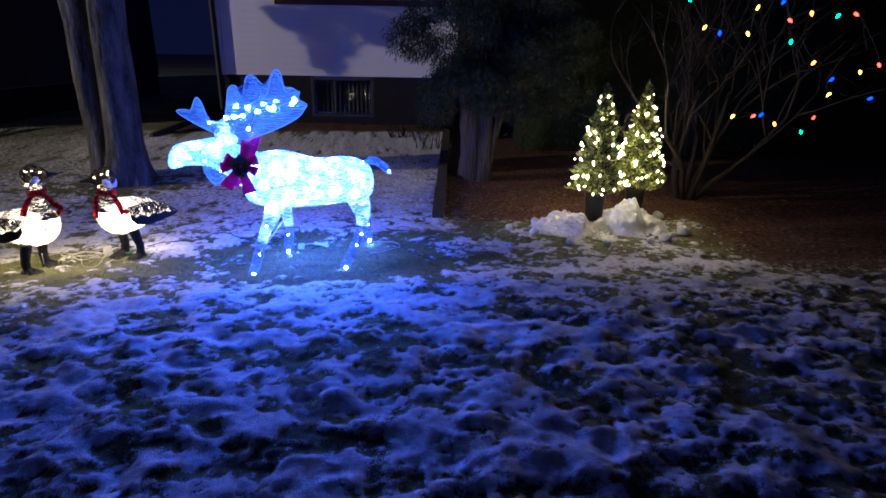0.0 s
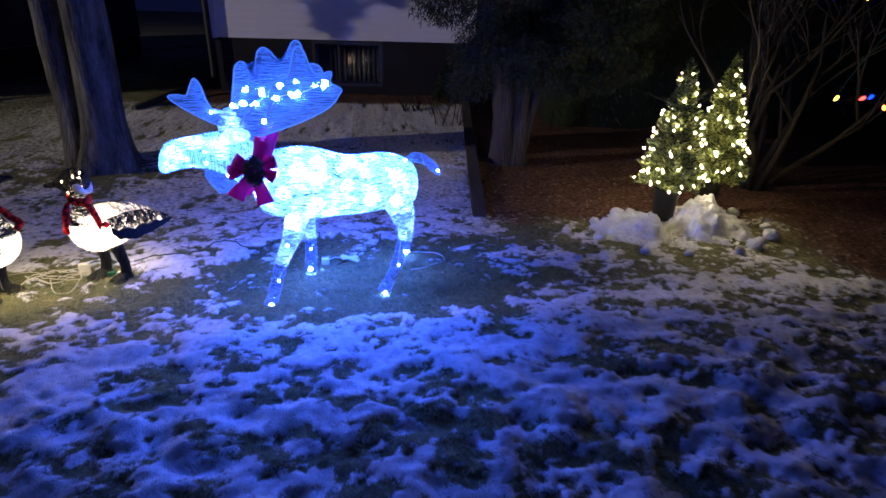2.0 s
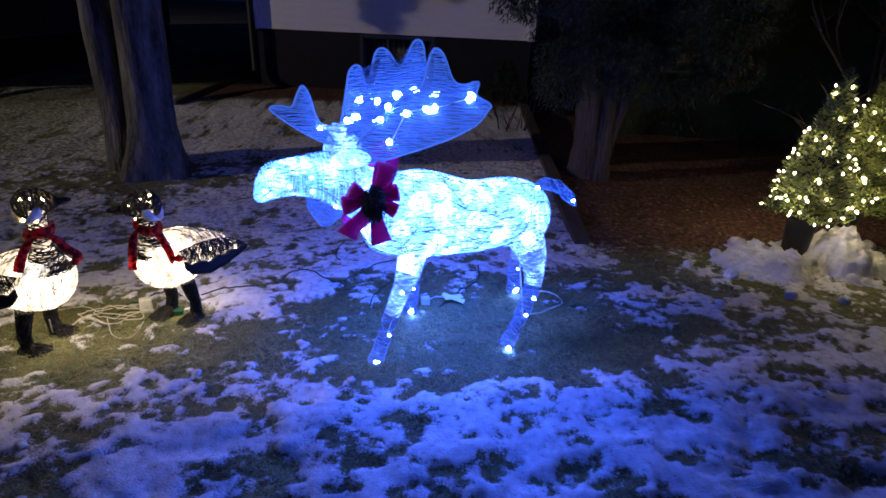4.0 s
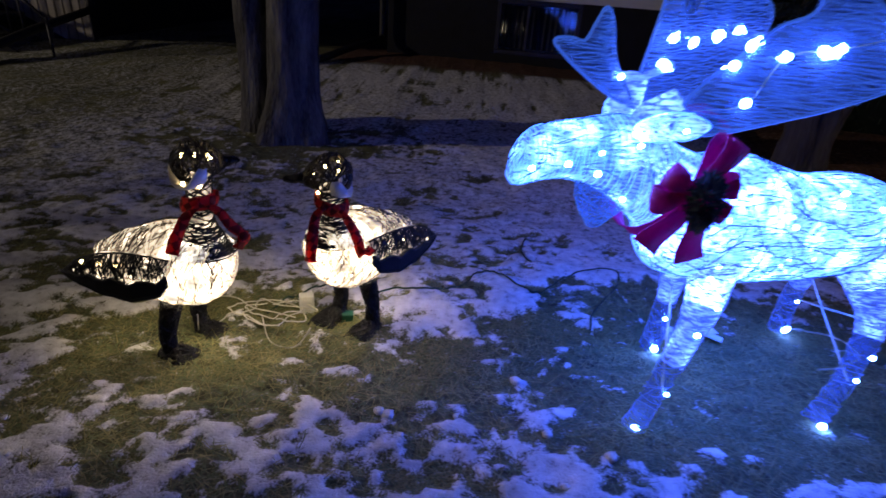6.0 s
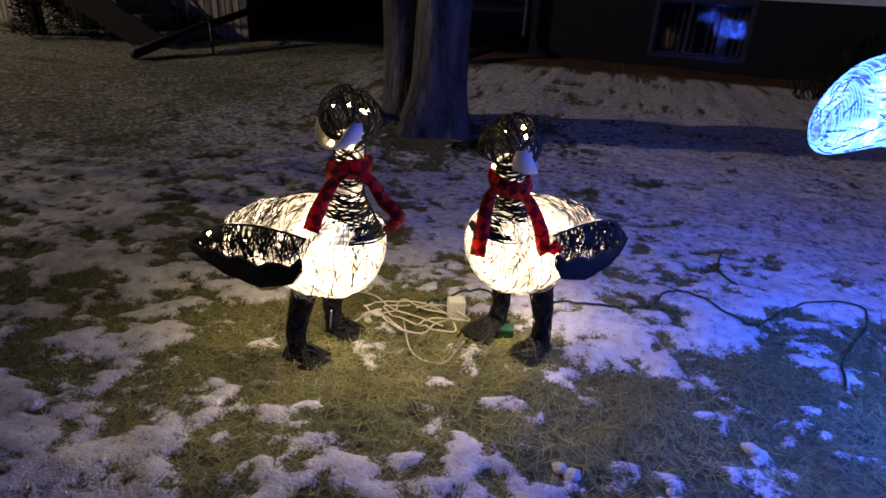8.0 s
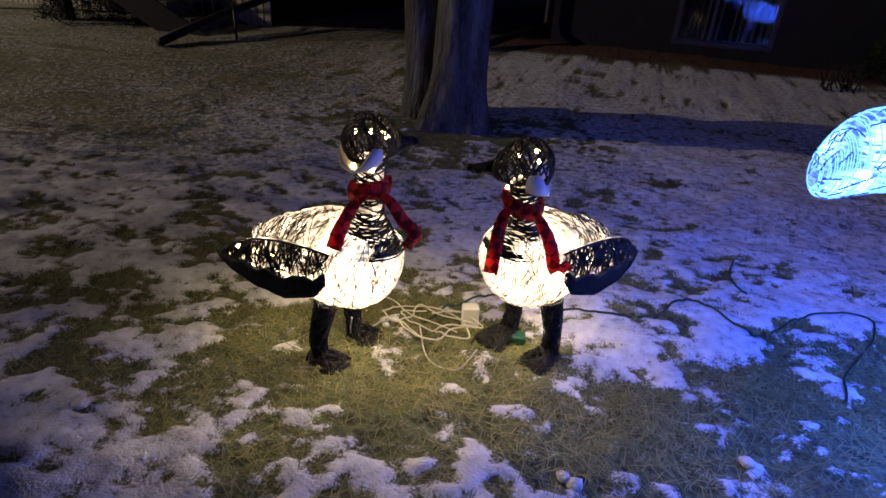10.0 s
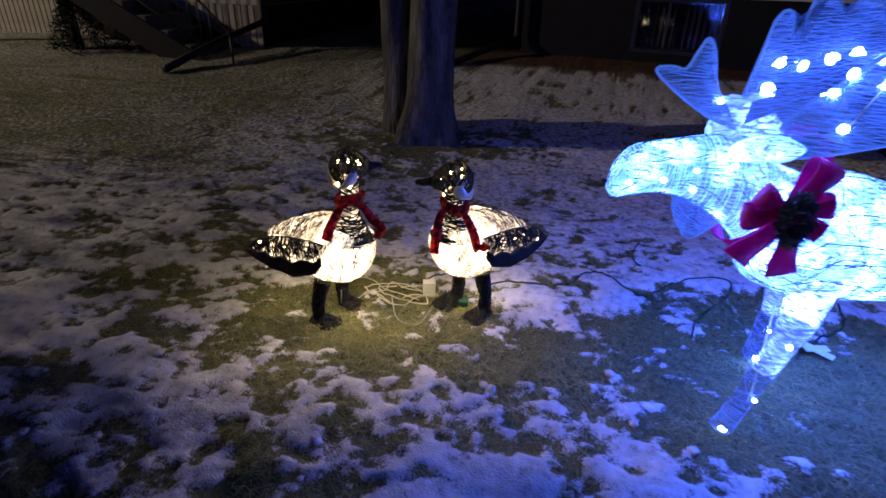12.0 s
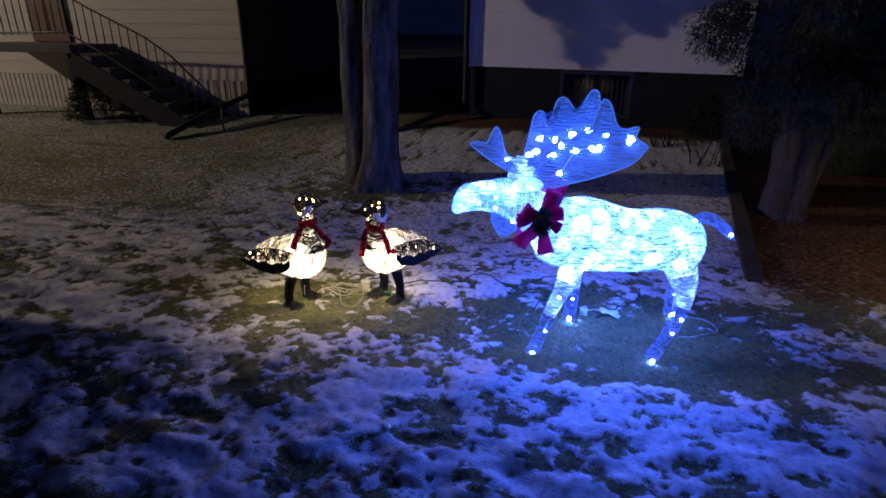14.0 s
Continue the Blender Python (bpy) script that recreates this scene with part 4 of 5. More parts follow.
def build_pile():
    n = 110
    bm = bmesh.new()
    xs, ys = np.linspace(0.85, 3.0, n), np.linspace(4.45, 6.1, n)
    gx, gy = np.meshgrid(xs, ys)
    z = pile_z(gx, gy)
    vs = [[bm.verts.new((gx[j, i] - 1.85, gy[j, i] - 5.25, z[j, i])) for i in range(n)] for j in range(n)]
    for j in range(n - 1):
        for i in range(n - 1):
            bm.faces.new((vs[j][i], vs[j][i + 1], vs[j + 1][i + 1], vs[j + 1][i]))
    ob = finish("snow_mound", bm, M_SNOW)
    ob.location = (1.85, 5.25, 0)
    tagged(ob, "lumpy shovelled snow pile holding two potted trees", "snow pile")
    rng = random.Random(9)
    for x, y, r in [(2.53, 4.95, 0.07), (2.38, 4.88, 0.05), (2.62, 5.15, 0.045), (1.3, 4.72, 0.04), (1.05, 5.0, 0.05), (2.05, 4.68, 0.04), (1.62, 4.66, 0.035), (2.25, 4.78, 0.06),
                    (1.45, 5.55, 0.06), (1.15, 5.35, 0.05), (2.55, 5.5, 0.06), (0.72, 4.6, 0.03), (0.85, 5.2, 0.035), (2.75, 5.3, 0.03)]:
        bm = bmesh.new()
        rows = ball(bm, (0, 0, 0), r, 7, squash=0.75)
        for row in rows:
            for v in row:
                v.co *= 1 + 0.35 * noise.noise(v.co * 22 + Vector((x * 7, y * 5, 0)))
        c = finish("snow_chunk", bm, M_SNOW)
        c.location = (x, y, max(float(pile_z(x, y)), gz(x, y)) + r * 0.4)
        c.rotation_euler = (rng.uniform(0, .5), rng.uniform(0, .5), rng.uniform(0, 6))
        tagged(c, "loose chunk of frozen snow beside the pile", "snow chunk", "chunks round the snow pile")


build_pile()


def potted_tree(at, seed, height, radius):
    t = thing("potted_tree", at, "small potted evergreen strung with warm white lights", "potted tree", "potted trees on the snow pile")
    bm = bmesh.new()
    rings = [(0.085, -0.12), (0.095, 0.05), (0.108, 0.15), (0.122, 0.155), (0.124, 0.195), (0.112, 0.195), (0.104, 0.16)]
    loft(bm, [((0, 0, z), (r, 0, 0), (0, r, 0)) for r, z in rings], 24)
    part("pot", bm, M_POT, t, "black plastic nursery pot")
    bm = bmesh.new()
    tube(bm, [(0, 0, 0.15), (0.01, 0, 0.6), (0, 0, 0.18 + height * 0.97)], [0.022, 0.015, 0.004], 8)
    part("trunk", bm, M_TWIG, t)
    rng0 = random.Random(seed)
    for k in range(5):
        bm = bmesh.new()
        for j in range(9):
            z = 0.2 + height * (0.05 + 0.18 * k + 0.02 * j)
            a = rng0.uniform(0, 6.28)
            r = radius * max(0.08, 1 - (z - 0.2) / height)
            tube(bm, [(0, 0, z - 0.03), (r * 0.5 * math.cos(a), r * 0.5 * math.sin(a), z), (r * math.cos(a), r * math.sin(a), z + 0.05)], [0.007, 0.005, 0.002], 4)
        part("branches", bm, M_TWIG, t)

    def sampler(rng, n):
        z = 1 - np.sqrt(rng.uniform(0, 1, n))
        a = rng.uniform(0, 2 * np.pi, n)
        lay = 0.82 + 0.22 * np.sin(z * 38 + 2 * np.sin(a * 3))
        rr = radius * (1.02 - z) ** 0.85 * rng.uniform(0.25, 1.0, n) ** 0.45 * lay * (0.9 + 0.2 * rng.uniform(0, 1, n))
        p = np.stack([rr * np.cos(a), rr * np.sin(a), 0.19 + z * height], -1)
        return p, np.stack([np.cos(a), np.sin(a), 0.55 + 0 * a], -1)

    sprigs("foliage", 15000, sampler, 0.020, [M_NEEDLE, M_LEAF], seed, -0.1, t, "dense short green needles", 0.3)
    ls = thing("string_lights", at, "warm white mini lights wound round a potted tree", "string lights", "lights on the potted trees")
    line = []
    bm = bmesh.new()
    ball(bm, (0, 0, 0), 0.0046, 7, squash=1.4)
    first = None
    n = 95
    for i in range(n):
        z = 1 - math.sqrt(1 - 0.985 * (i + 0.5) / n)
        a = rng0.uniform(0, 6.28)
        z = min(0.985, max(0.0, z + rng0.uniform(-0.05, 0.05)))
        r = radius * (1.03 - z) ** 0.85 * rng0.uniform(0.86, 1.08)
        line.append((z, (r * math.cos(a), r * math.sin(a), 0.2 + z * height)))
        m = pose(*line[-1][1])
        if first is None:
            first = part("bulb", bm, M_TREELIGHT, ls)
            first.matrix_basis = m
        else:
            share("bulb", first.data, ls, m)
    bm = bmesh.new()
    pts = [(radius * 0.8 * (1.03 - z) * math.cos(z * 40), radius * 0.8 * (1.03 - z) * math.sin(z * 40), 0.2 + z * height) for z in np.linspace(0, 0.97, 110)]
    tube(bm, pts, 0.0025, 4)
    part("cord", bm, M_GREENCORD, ls)


potted_tree((1.76, 5.34, 0.14), 3, 1.02, 0.285)
potted_tree((2.27, 5.52, 0.15), 4, 1.02, 0.285)


def shrub_lights():
    """Coloured bulbs along a cord draped over the bare shrub."""
    ls = thing("coloured_light_string", (3.4, 5.15, 0), "multicoloured holiday bulbs draped through the bare shrub", "string lights")
    cols = {"r": (1.0, 0.05, 0.03), "g": (0.02, 0.8, 0.25), "b": (0.012, 0.03, 1.0), "y": (1.0, 0.65, 0.05), "o": (1.0, 0.28, 0.04)}
    mats = {k: glow("bulb_" + k, c, 5.0) for k, c in cols.items()}
    spots = [(2.39, 2.07, "g"), (2.49, 1.84, "o"), (2.70, 1.80, "b"), (2.97, 1.80, "y"), (3.00, 2.02, "y"), (3.31, 2.08, "b"), (3.34, 1.92, "r"), (3.49, 1.98, "o"), (3.81, 1.97, "g"), (4.01, 1.99, "r"), (4.35, 1.55, "r"),
             (4.27, 1.48, "y"), (3.97, 1.41, "b"), (3.98, 1.27, "y"), (4.36, 1.24, "b"), (3.64, 1.56, "o"), (3.40, 1.74, "g"), (3.01, 1.06, "y"), (3.16, 1.07, "r"), (3.25, 1.08, "b"), (3.44, 0.99, "o"), (3.69, 0.92, "g"), (3.87, 1.05, "r")]
    bm = bmesh.new()
    loft(bm, [((0, 0, z), (r, 0, 0), (0, r, 0)) for r, z in ((0.003, -0.029), (0.010, -0.019), (0.0135, -0.004), (0.012, 0.010), (0.008, 0.017))], 10)
    shape = bm
    meshes = {}
    for k in cols:
        me = bpy.data.meshes.new("bulb")
        shape.to_mesh(me)
        for p in me.polygons:
            p.use_smooth = True
        me.materials.append(mats[k])
        meshes[k] = me
    shape.free()
    rng = random.Random(2)
    pts = []
    for x, z, k in spots:
        y = rng.uniform(-0.08, 0.08)
        share("bulb", meshes[k], ls, pose(x - 3.4, y, z, rng.uniform(-50, 50), rng.uniform(-50, 50), 0))
        pts.append((x - 3.4, y, z + 0.025))
    bm = bmesh.new()
    tube(bm, spline(pts, 6), 0.0035, 5)
    part("cord", bm, M_GREENCORD, ls)


shrub_lights()


# ---- lit figures ----
def wind(bm, rows, count, length, r, mat, rng, lift=0.004, swing=0.35, hoop=1.0):
    """Threads wound over a lofted body, wandering along its rings."""
    R, S = len(rows), len(rows[0])
    pos = [[v.co.copy() for v in row] for row in rows]
    mid = [sum(row, Vector()) / S for row in pos]

    def at(u, v):
        u = min(max(u, 0.0), R - 1.001)
        i, fu = int(u), u - int(u)
        v %= S
        k, fv = int(v), v - int(v)
        a = pos[i][k].lerp(pos[i][(k + 1) % S], fv)
        b = pos[i + 1][k].lerp(pos[i + 1][(k + 1) % S], fv)
        p = a.lerp(b, fu)
        n = p - mid[i].lerp(mid[i + 1], fu)
        return p + n.normalized() * lift

    for _ in range(count):
        u, v = rng.uniform(0, R - 1), rng.uniform(0, S)
        du, dv = rng.uniform(-swing, swing), rng.choice((-1, 1)) * rng.uniform(0.5, 1.0) * hoop
        pts = []
        for _ in range(length):
            pts.append(at(u, v))
            u, v = u + du, v + dv
            if u < 0 or u > R - 1:
                du = -du
            du += rng.uniform(-0.12, 0.12)
        tube(bm, pts, r, 3, mat)


def knit(bm, rows, step, r, mat, rng, lift=0.003, skip=0.1):
    """Fine rows of thread round a lofted body."""
    R, S = len(rows), len(rows[0])
    pos = [[v.co.copy() for v in row] for row in rows]
    u = 0.4
    while u < R - 1.4:
        v0, v1 = 0, S
        if rng.random() < skip:
            u += step
            continue
        pts = []
        w = u
        for k in range(v0, v1 + 1):
            w = min(max(w + rng.uniform(-0.35, 0.35) * step, 0.0), R - 1.01)
            i, f = int(w), w - int(w)
            p = pos[i][k % S].lerp(pos[i + 1][k % S], f)
            c = sum(pos[i], Vector()) / S
            pts.append(p + (p - c).normalized() * lift)
        tube(bm, pts, r, 3, mat)
        u += step * rng.uniform(0.7, 1.3)


def rings_of(ctrl, n, axis="x"):
    """Rings for a body along x from (x, y, z, half-width, half-height) controls."""
    out = []
    for p in spline(ctrl, n):
        out.append((p[:3], (0, p[3], 0), (0, 0, p[4])))
    return out


def palm(bm, outline, plane, thick, mat, tmat, rng, gap=0.0055):
    """A puffed antler palm from its outline (x, z), with knitted threads across both faces."""
    pts = [tuple(p) for p in spline(outline + outline[:1], 4)][:-1]

    def lay(x, z, o):
        return Vector((x, plane(x, z) + o, z))

    cx, cz = sum(p[0] for p in pts) / len(pts), sum(p[1] for p in pts) / len(pts)
    loops = []
    for k, o in ((0.80, -thick), (0.96, -thick * 0.7), (1.0, 0.0), (0.96, thick * 0.7), (0.80, thick)):
        loops.append([bm.verts.new(lay(cx + (p[0] - cx) * k, cz + (p[1] - cz) * k, o)) for p in pts])
    for a, b in zip(loops, loops[1:]):
        for i in range(len(pts)):
            bm.faces.new((a[i], a[(i + 1) % len(pts)], b[(i + 1) % len(pts)], b[i])).material_index = mat
    for loop in (loops[0][::-1], loops[-1]):
        f = bm.faces.new(loop)
        f.material_index = mat
        bmesh.ops.triangulate(bm, faces=[f])
    zs = [p[1] for p in pts]
    z = min(zs) + gap
    while z < max(zs):
        xs = []
        for (x1, z1), (x2, z2) in zip(pts, pts[1:] + pts[:1]):
            if (z1 - z) * (z2 - z) < 0:
                xs.append(x1 + (x2 - x1) * (z - z1) / (z2 - z1))
        xs.sort()
        for a, b in zip(xs[::2], xs[1::2]):
            if b - a < 0.01:
                continue
            k = max(3, int((b - a) / 0.03))
            for o in (-thick - 0.004, thick + 0.004):
                line = [lay(a + (b - a) * i / k, z + rng.uniform(-0.005, 0.005), o * (0.35 if i in (0, k) else 1)) for i in range(k + 1)]
                tube(bm, line, rng.uniform(0.0008, 0.0016), 3, tmat)
        z += gap * rng.uniform(0.7, 1.3)
    rim = [lay(p[0], p[1], 0) for p in pts] + [lay(*pts[0], 0)]
    tube(bm, rim, 0.005, 5, tmat)


def far_plane(x, z):
    return 0.145 + 0.33 * x


def near_plane(x, z):
    return -0.165 - 0.6 * x + 0.35 * (z - 1.2)


FAR_PALM = [(-0.22, 1.0), (-0.19, 1.12), (-0.165, 1.24), (-0.15, 1.31), (-0.12, 1.335), (-0.09, 1.32), (-0.07, 1.255), (-0.045, 1.30), (-0.02, 1.385), (0.015, 1.405), (0.05, 1.385),
            (0.09, 1.335), (0.13, 1.34), (0.175, 1.425), (0.21, 1.44), (0.235, 1.41), (0.255, 1.32), (0.31, 1.31), (0.35, 1.28), (0.35, 1.22), (0.28, 1.12), (0.12, 1.05), (-0.05, 0.99)]
NEAR_PALM = [(-0.2, 0.98), (-0.16, 1.06), (-0.10, 1.13), (-0.04, 1.19), (0.02, 1.25), (0.06, 1.27), (0.09, 1.30), (0.12, 1.395), (0.145, 1.43), (0.172, 1.405), (0.195, 1.32),
             (0.23, 1.30), (0.285, 1.315), (0.275, 1.265), (0.32, 1.235), (0.31, 1.21), (0.26, 1.15), (0.14, 1.08), (0.0, 1.02), (-0.12, 0.975)]
BROW = [(-0.22, 1.0), (-0.30, 1.03), (-0.40, 1.09), (-0.48, 1.15), (-0.495, 1.175), (-0.45, 1.18), (-0.41, 1.175), (-0.385, 1.225), (-0.362, 1.26), (-0.335, 1.22), (-0.31, 1.13), (-0.26, 1.06)]
MOOSE_AT, MOOSE_TURN = (-1.3, 4.36, 0.0), 15.0


def build_moose():
    rng = random.Random(11)
    bm = bmesh.new()
    # slots: 0 body, 1 limb, 2 antler, 3 bright thread, 4 dim thread, 5 clear thread
    body = [(-0.13, 0, 0.68, 0.05, 0.08), (-0.08, 0, 0.68, 0.13, 0.17), (0.04, 0, 0.67, 0.175, 0.20), (0.19, 0, 0.660, 0.185, 0.214), (0.43, 0, 0.625, 0.170, 0.182),
            (0.62, 0, 0.63, 0.18, 0.178), (0.74, 0, 0.62, 0.16, 0.165), (0.83, 0, 0.61, 0.11, 0.12), (0.86, 0, 0.61, 0.03, 0.03)]
    rows = loft(bm, rings_of(body, 5), 28, 0)
    knit(bm, rows, 0.32, 0.0012, 3, rng)
    wind(bm, rows, 90, 12, 0.0012, 3, rng, swing=0.7)
    wind(bm, rows, 300, 6, 0.0016, 5, rng, swing=1.1, hoop=0.12)
    wind(bm, rows, 60, 6, 0.0016, 5, rng, swing=0.9)
    # seams that run along the flank
    for f0, u0, u1 in ((0.50, 6, 38), (0.56, 4, 39), (0.62, 9, 40), (0.69, 5, 36), (0.44, 12, 38)):
        line = [rows[k][int(28 * f0 + 0.8 * math.sin(k * 0.35))].co for k in range(u0, u1, 2)]
        tube(bm, [p + Vector((0, -0.006, 0)) for p in line], 0.0022, 4, 5)
    head = [(0.05, 0, 0.67, 0.15, 0.19), (-0.08, 0, 0.74, 0.125, 0.165), (-0.2, 0, 0.835, 0.10, 0.14), (-0.3, 0, 0.875, 0.088, 0.11), (-0.40, 0, 0.885, 0.072, 0.085),
            (-0.475, 0, 0.882, 0.066, 0.078), (-0.535, 0, 0.867, 0.060, 0.076), (-0.575, 0, 0.84, 0.045, 0.054), (-0.593, 0, 0.82, 0.012, 0.015)]
    rows = loft(bm, rings_of(head, 5), 22, 8)
    knit(bm, rows, 0.42, 0.0011, 3, rng)
    wind(bm, rows, 40, 10, 0.0011, 3, rng, swing=0.7)
    wind(bm, rows, 170, 6, 0.0014, 5, rng, swing=1.0, hoop=0.15)
    wind(bm, rows, 30, 6, 0.0014, 5, rng, swing=0.9)
    # throat flap
    rows = loft(bm, [((-0.25, 0, 0.82), (0.13, 0, 0), (0, 0.055, 0)), ((-0.27, 0, 0.75), (0.105, 0, 0), (0, 0.045, 0)), ((-0.285, 0, 0.69), (0.06, 0, 0), (0, 0.03, 0)),
                     ((-0.295, 0, 0.645), (0.016, 0, 0), (0, 0.010, 0))], 14, 1)
    wind(bm, rows, 40, 14, 0.0012, 4, rng, swing=0.2)
    # ears
    for s in (-1, 1):
        rows = loft(bm, [((-0.24, 0.07 * s, 0.96), (0.035, 0, 0), (0, 0, 0.03)), ((-0.215, 0.12 * s, 0.98), (0.055, 0, 0), (0, 0, 0.040)), ((-0.18, 0.17 * s, 0.995), (0.05, 0, 0), (0, 0, 0.034)),
                         ((-0.15, 0.20 * s, 1.0), (0.012, 0, 0), (0, 0, 0.010))], 12, 0)
        wind(bm, rows, 10, 10, 0.0015, 3, rng)
    legs = [[(0.10, -0.10, 0.56, 0.085), (0.05, -0.16, 0.43, 0.062), (-0.02, -0.20, 0.30, 0.047), (-0.065, -0.21, 0.18, 0.040), (-0.105, -0.214, 0.06, 0.038), (-0.125, -0.214, 0.0, 0.046)],
            [(0.13, 0.10, 0.56, 0.09), (0.17, 0.15, 0.43, 0.07), (0.20, 0.185, 0.29, 0.048), (0.20, 0.195, 0.15, 0.042), (0.19, 0.197, 0.0, 0.046)],
            [(0.68, -0.08, 0.58, 0.12), (0.715, -0.15, 0.46, 0.085), (0.72, -0.20, 0.35, 0.060), (0.675, -0.235, 0.22, 0.044), (0.60, -0.265, 0.09, 0.040), (0.545, -0.28, 0.0, 0.048)],
            [(0.74, 0.10, 0.58, 0.10), (0.80, 0.17, 0.44, 0.065), (0.86, 0.22, 0.30, 0.048), (0.87, 0.25, 0.15, 0.042), (0.885, 0.265, 0.0, 0.046)]]
    for leg in legs:
        pts = spline(leg, 5)
        rows = tube(bm, [p[:3] for p in pts], [p[3] * (0.82 if p[2] < 0.4 else 0.92) for p in pts], 14, 1)
        for f in {f for row in rows[5:12] for v in row for f in v.link_faces}:
            f.material_index = 7
        for f in {f for row in rows[:5] for v in row for f in v.link_faces}:
            f.material_index = 0
        wind(bm, rows, 55, 14, 0.0012, 6, rng, swing=0.25)
        wind(bm, rows, 14, 10, 0.0012, 6, rng, swing=0.9)
    # tail
    rows = loft(bm, [((0.79, 0.0, 0.745), (0, 0.02, 0), (0.012, 0, 0.02)), ((0.83, -0.02, 0.775), (0, 0.045, 0), (0.014, 0, 0.024)), ((0.89, -0.05, 0.765), (0, 0.05, 0), (0.015, 0, 0.025)),
                     ((0.955, -0.08, 0.71), (0, 0.035, 0), (0.015, 0, 0.02)), ((0.985, -0.10, 0.67), (0, 0.008, 0), (0.004, 0, 0.004))], 12, 1)
    wind(bm, rows, 40, 10, 0.0013, 4, rng, swing=0.3)
    # antler roots and palms
    tube(bm, [(-0.23, 0.03, 0.94), (-0.235, 0.06, 1.01), (-0.2, 0.085, 1.08)], [0.045, 0.045, 0.035], 10, 7)
    tube(bm, [(-0.23, -0.03, 0.94), (-0.22, -0.06, 1.0), (-0.17, -0.10, 1.05)], [0.045, 0.045, 0.035], 10, 7)
    tube(bm, [(-0.31, 0.03, 1.09), (-0.24, 0.0, 1.09), (-0.17, -0.03, 1.13)], [0.012, 0.010, 0.012], 8, 7)
    palm(bm, FAR_PALM, far_plane, 0.022, 2, 4, rng)
    palm(bm, NEAR_PALM, near_plane, 0.022, 2, 4, rng)
    palm(bm, BROW, lambda x, z: 0.03, 0.018, 2, 4, rng)
    ob = finish("lighted_moose_figure", bm, [M_BODY, M_LIMB, M_ANTLER, M_THREAD, M_THREAD_DIM, M_THREAD_DARK, M_THREAD_LEG, M_THIGH, M_HEAD])
    ob.matrix_basis = pose(*MOOSE_AT, 0, 0, MOOSE_TURN)
    tagged(ob, "glowing blue-white moose figure of wound acrylic thread standing on the lawn", "moose figure")

    ls = thing("led_string", MOOSE_AT, "cold white bulbs wired through the moose figure", "string lights", turn=MOOSE_TURN)
    spots = []
    for x, z in ((-0.056, 1.065), (0.017, 1.18), (0.116, 1.208), (0.09, 1.20), (0.24, 1.25), (0.25, 1.262), (-0.083, 1.15), (-0.05, 1.20)):
        spots.append((x, near_plane(x, z) - 0.024, z))
    for x, z in ((-0.13, 1.12), (-0.11, 1.19), (-0.02, 1.18), (0.08, 1.20), (0.18, 1.22), (0.30, 1.19)):
        spots.append((x, far_plane(x, z) - 0.026, z))
    for x, y, z in ((-0.19, -0.03, 1.125), (-0.30, -0.0, 1.09), (-0.20, -0.195, 0.99), (-0.27, -0.12, 0.93), (-0.36, -0.085, 0.90), (-0.45, -0.075, 0.865), (-0.55, -0.065, 0.85), (-0.36, -0.085, 0.84), (-0.26, -0.075, 0.76),
                    (-0.12, -0.225, 0.01), (-0.068, -0.255, 0.17), (0.18, 0.15, 0.03), (0.19, 0.15, 0.17), (0.545, -0.315, 0.01), (0.645, -0.285, 0.17), (0.69, -0.27, 0.25), (0.88, 0.22, 0.02), (0.87, 0.21, 0.17),
                    (0.0, -0.23, 0.37), (0.06, -0.21, 0.45), (0.975, -0.09, 0.69)):
        spots.append((x, y, z))
    for _ in range(26):
        i = rng.uniform(-0.05, 0.80)
        a = rng.uniform(-0.85, 1.1)
        w = np.interp(i, [p[0] for p in body], [p[3] for p in body]), np.interp(i, [p[0] for p in body], [p[4] for p in body])
        spots.append((i, -float(w[0]) * math.cos(a) * 0.95, 0.64 + float(w[1]) * math.sin(a) * 0.95))
    for x, z, watts in ((0.02, 0.66, 60), (0.25, 0.62, 60), (0.50, 0.60, 60), (0.72, 0.62, 60), (-0.25, 0.87, 28)):
        ob = lamp("bulb_cluster", (x, 0, z), watts, (0.020, 0.095, 1.0), 0.03)
        ob.parent = ls
    bm = bmesh.new()
    ball(bm, (0, 0, 0), 0.0125, 10)
    first = part("bulb", bm, M_LED, ls)
    first.matrix_basis = pose(*spots[0])
    for k, s in enumerate(spots[1:]):
        # small glowing specks added round the antler bulbs to imitate their scattered glow
        if k < 14:
            for _ in range(3):
                o = Vector((rng.uniform(-0.028, 0.028), rng.uniform(-0.004, 0.004), rng.uniform(-0.016, 0.016)))
                share("bulb", first.data, ls, Matrix.Translation(Vector(s) + o) @ Matrix.Scale(rng.uniform(0.18, 0.42), 4))
        if k < 14 or -0.06 < s[2] < 0.05:
            share("bulb", first.data, ls, pose(*s, rng.uniform(0, 90), rng.uniform(0, 360), 0) @ Matrix.Diagonal((rng.uniform(1.0, 1.7), 0.9, rng.uniform(0.8, 1.2), 1)))
        else:
            share("bulb", first.data, ls, pose(*s, 0, rng.uniform(0, 360), 0) @ Matrix.Scale(rng.uniform(0.5, 0.85), 4))
    bm = bmesh.new()
    tube(bm, spline([(-0.21, -0.05, 1.0), (-0.13, -0.13, 1.03)] + [(x, near_plane(x, z) - 0.026, z) for x, z in ((-0.056, 1.065), (0.017, 1.18), (0.116, 1.208), (0.24, 1.255))], 5), 0.002, 4)
    part("wire", bm, M_PLASTIC, ls)


build_moose()


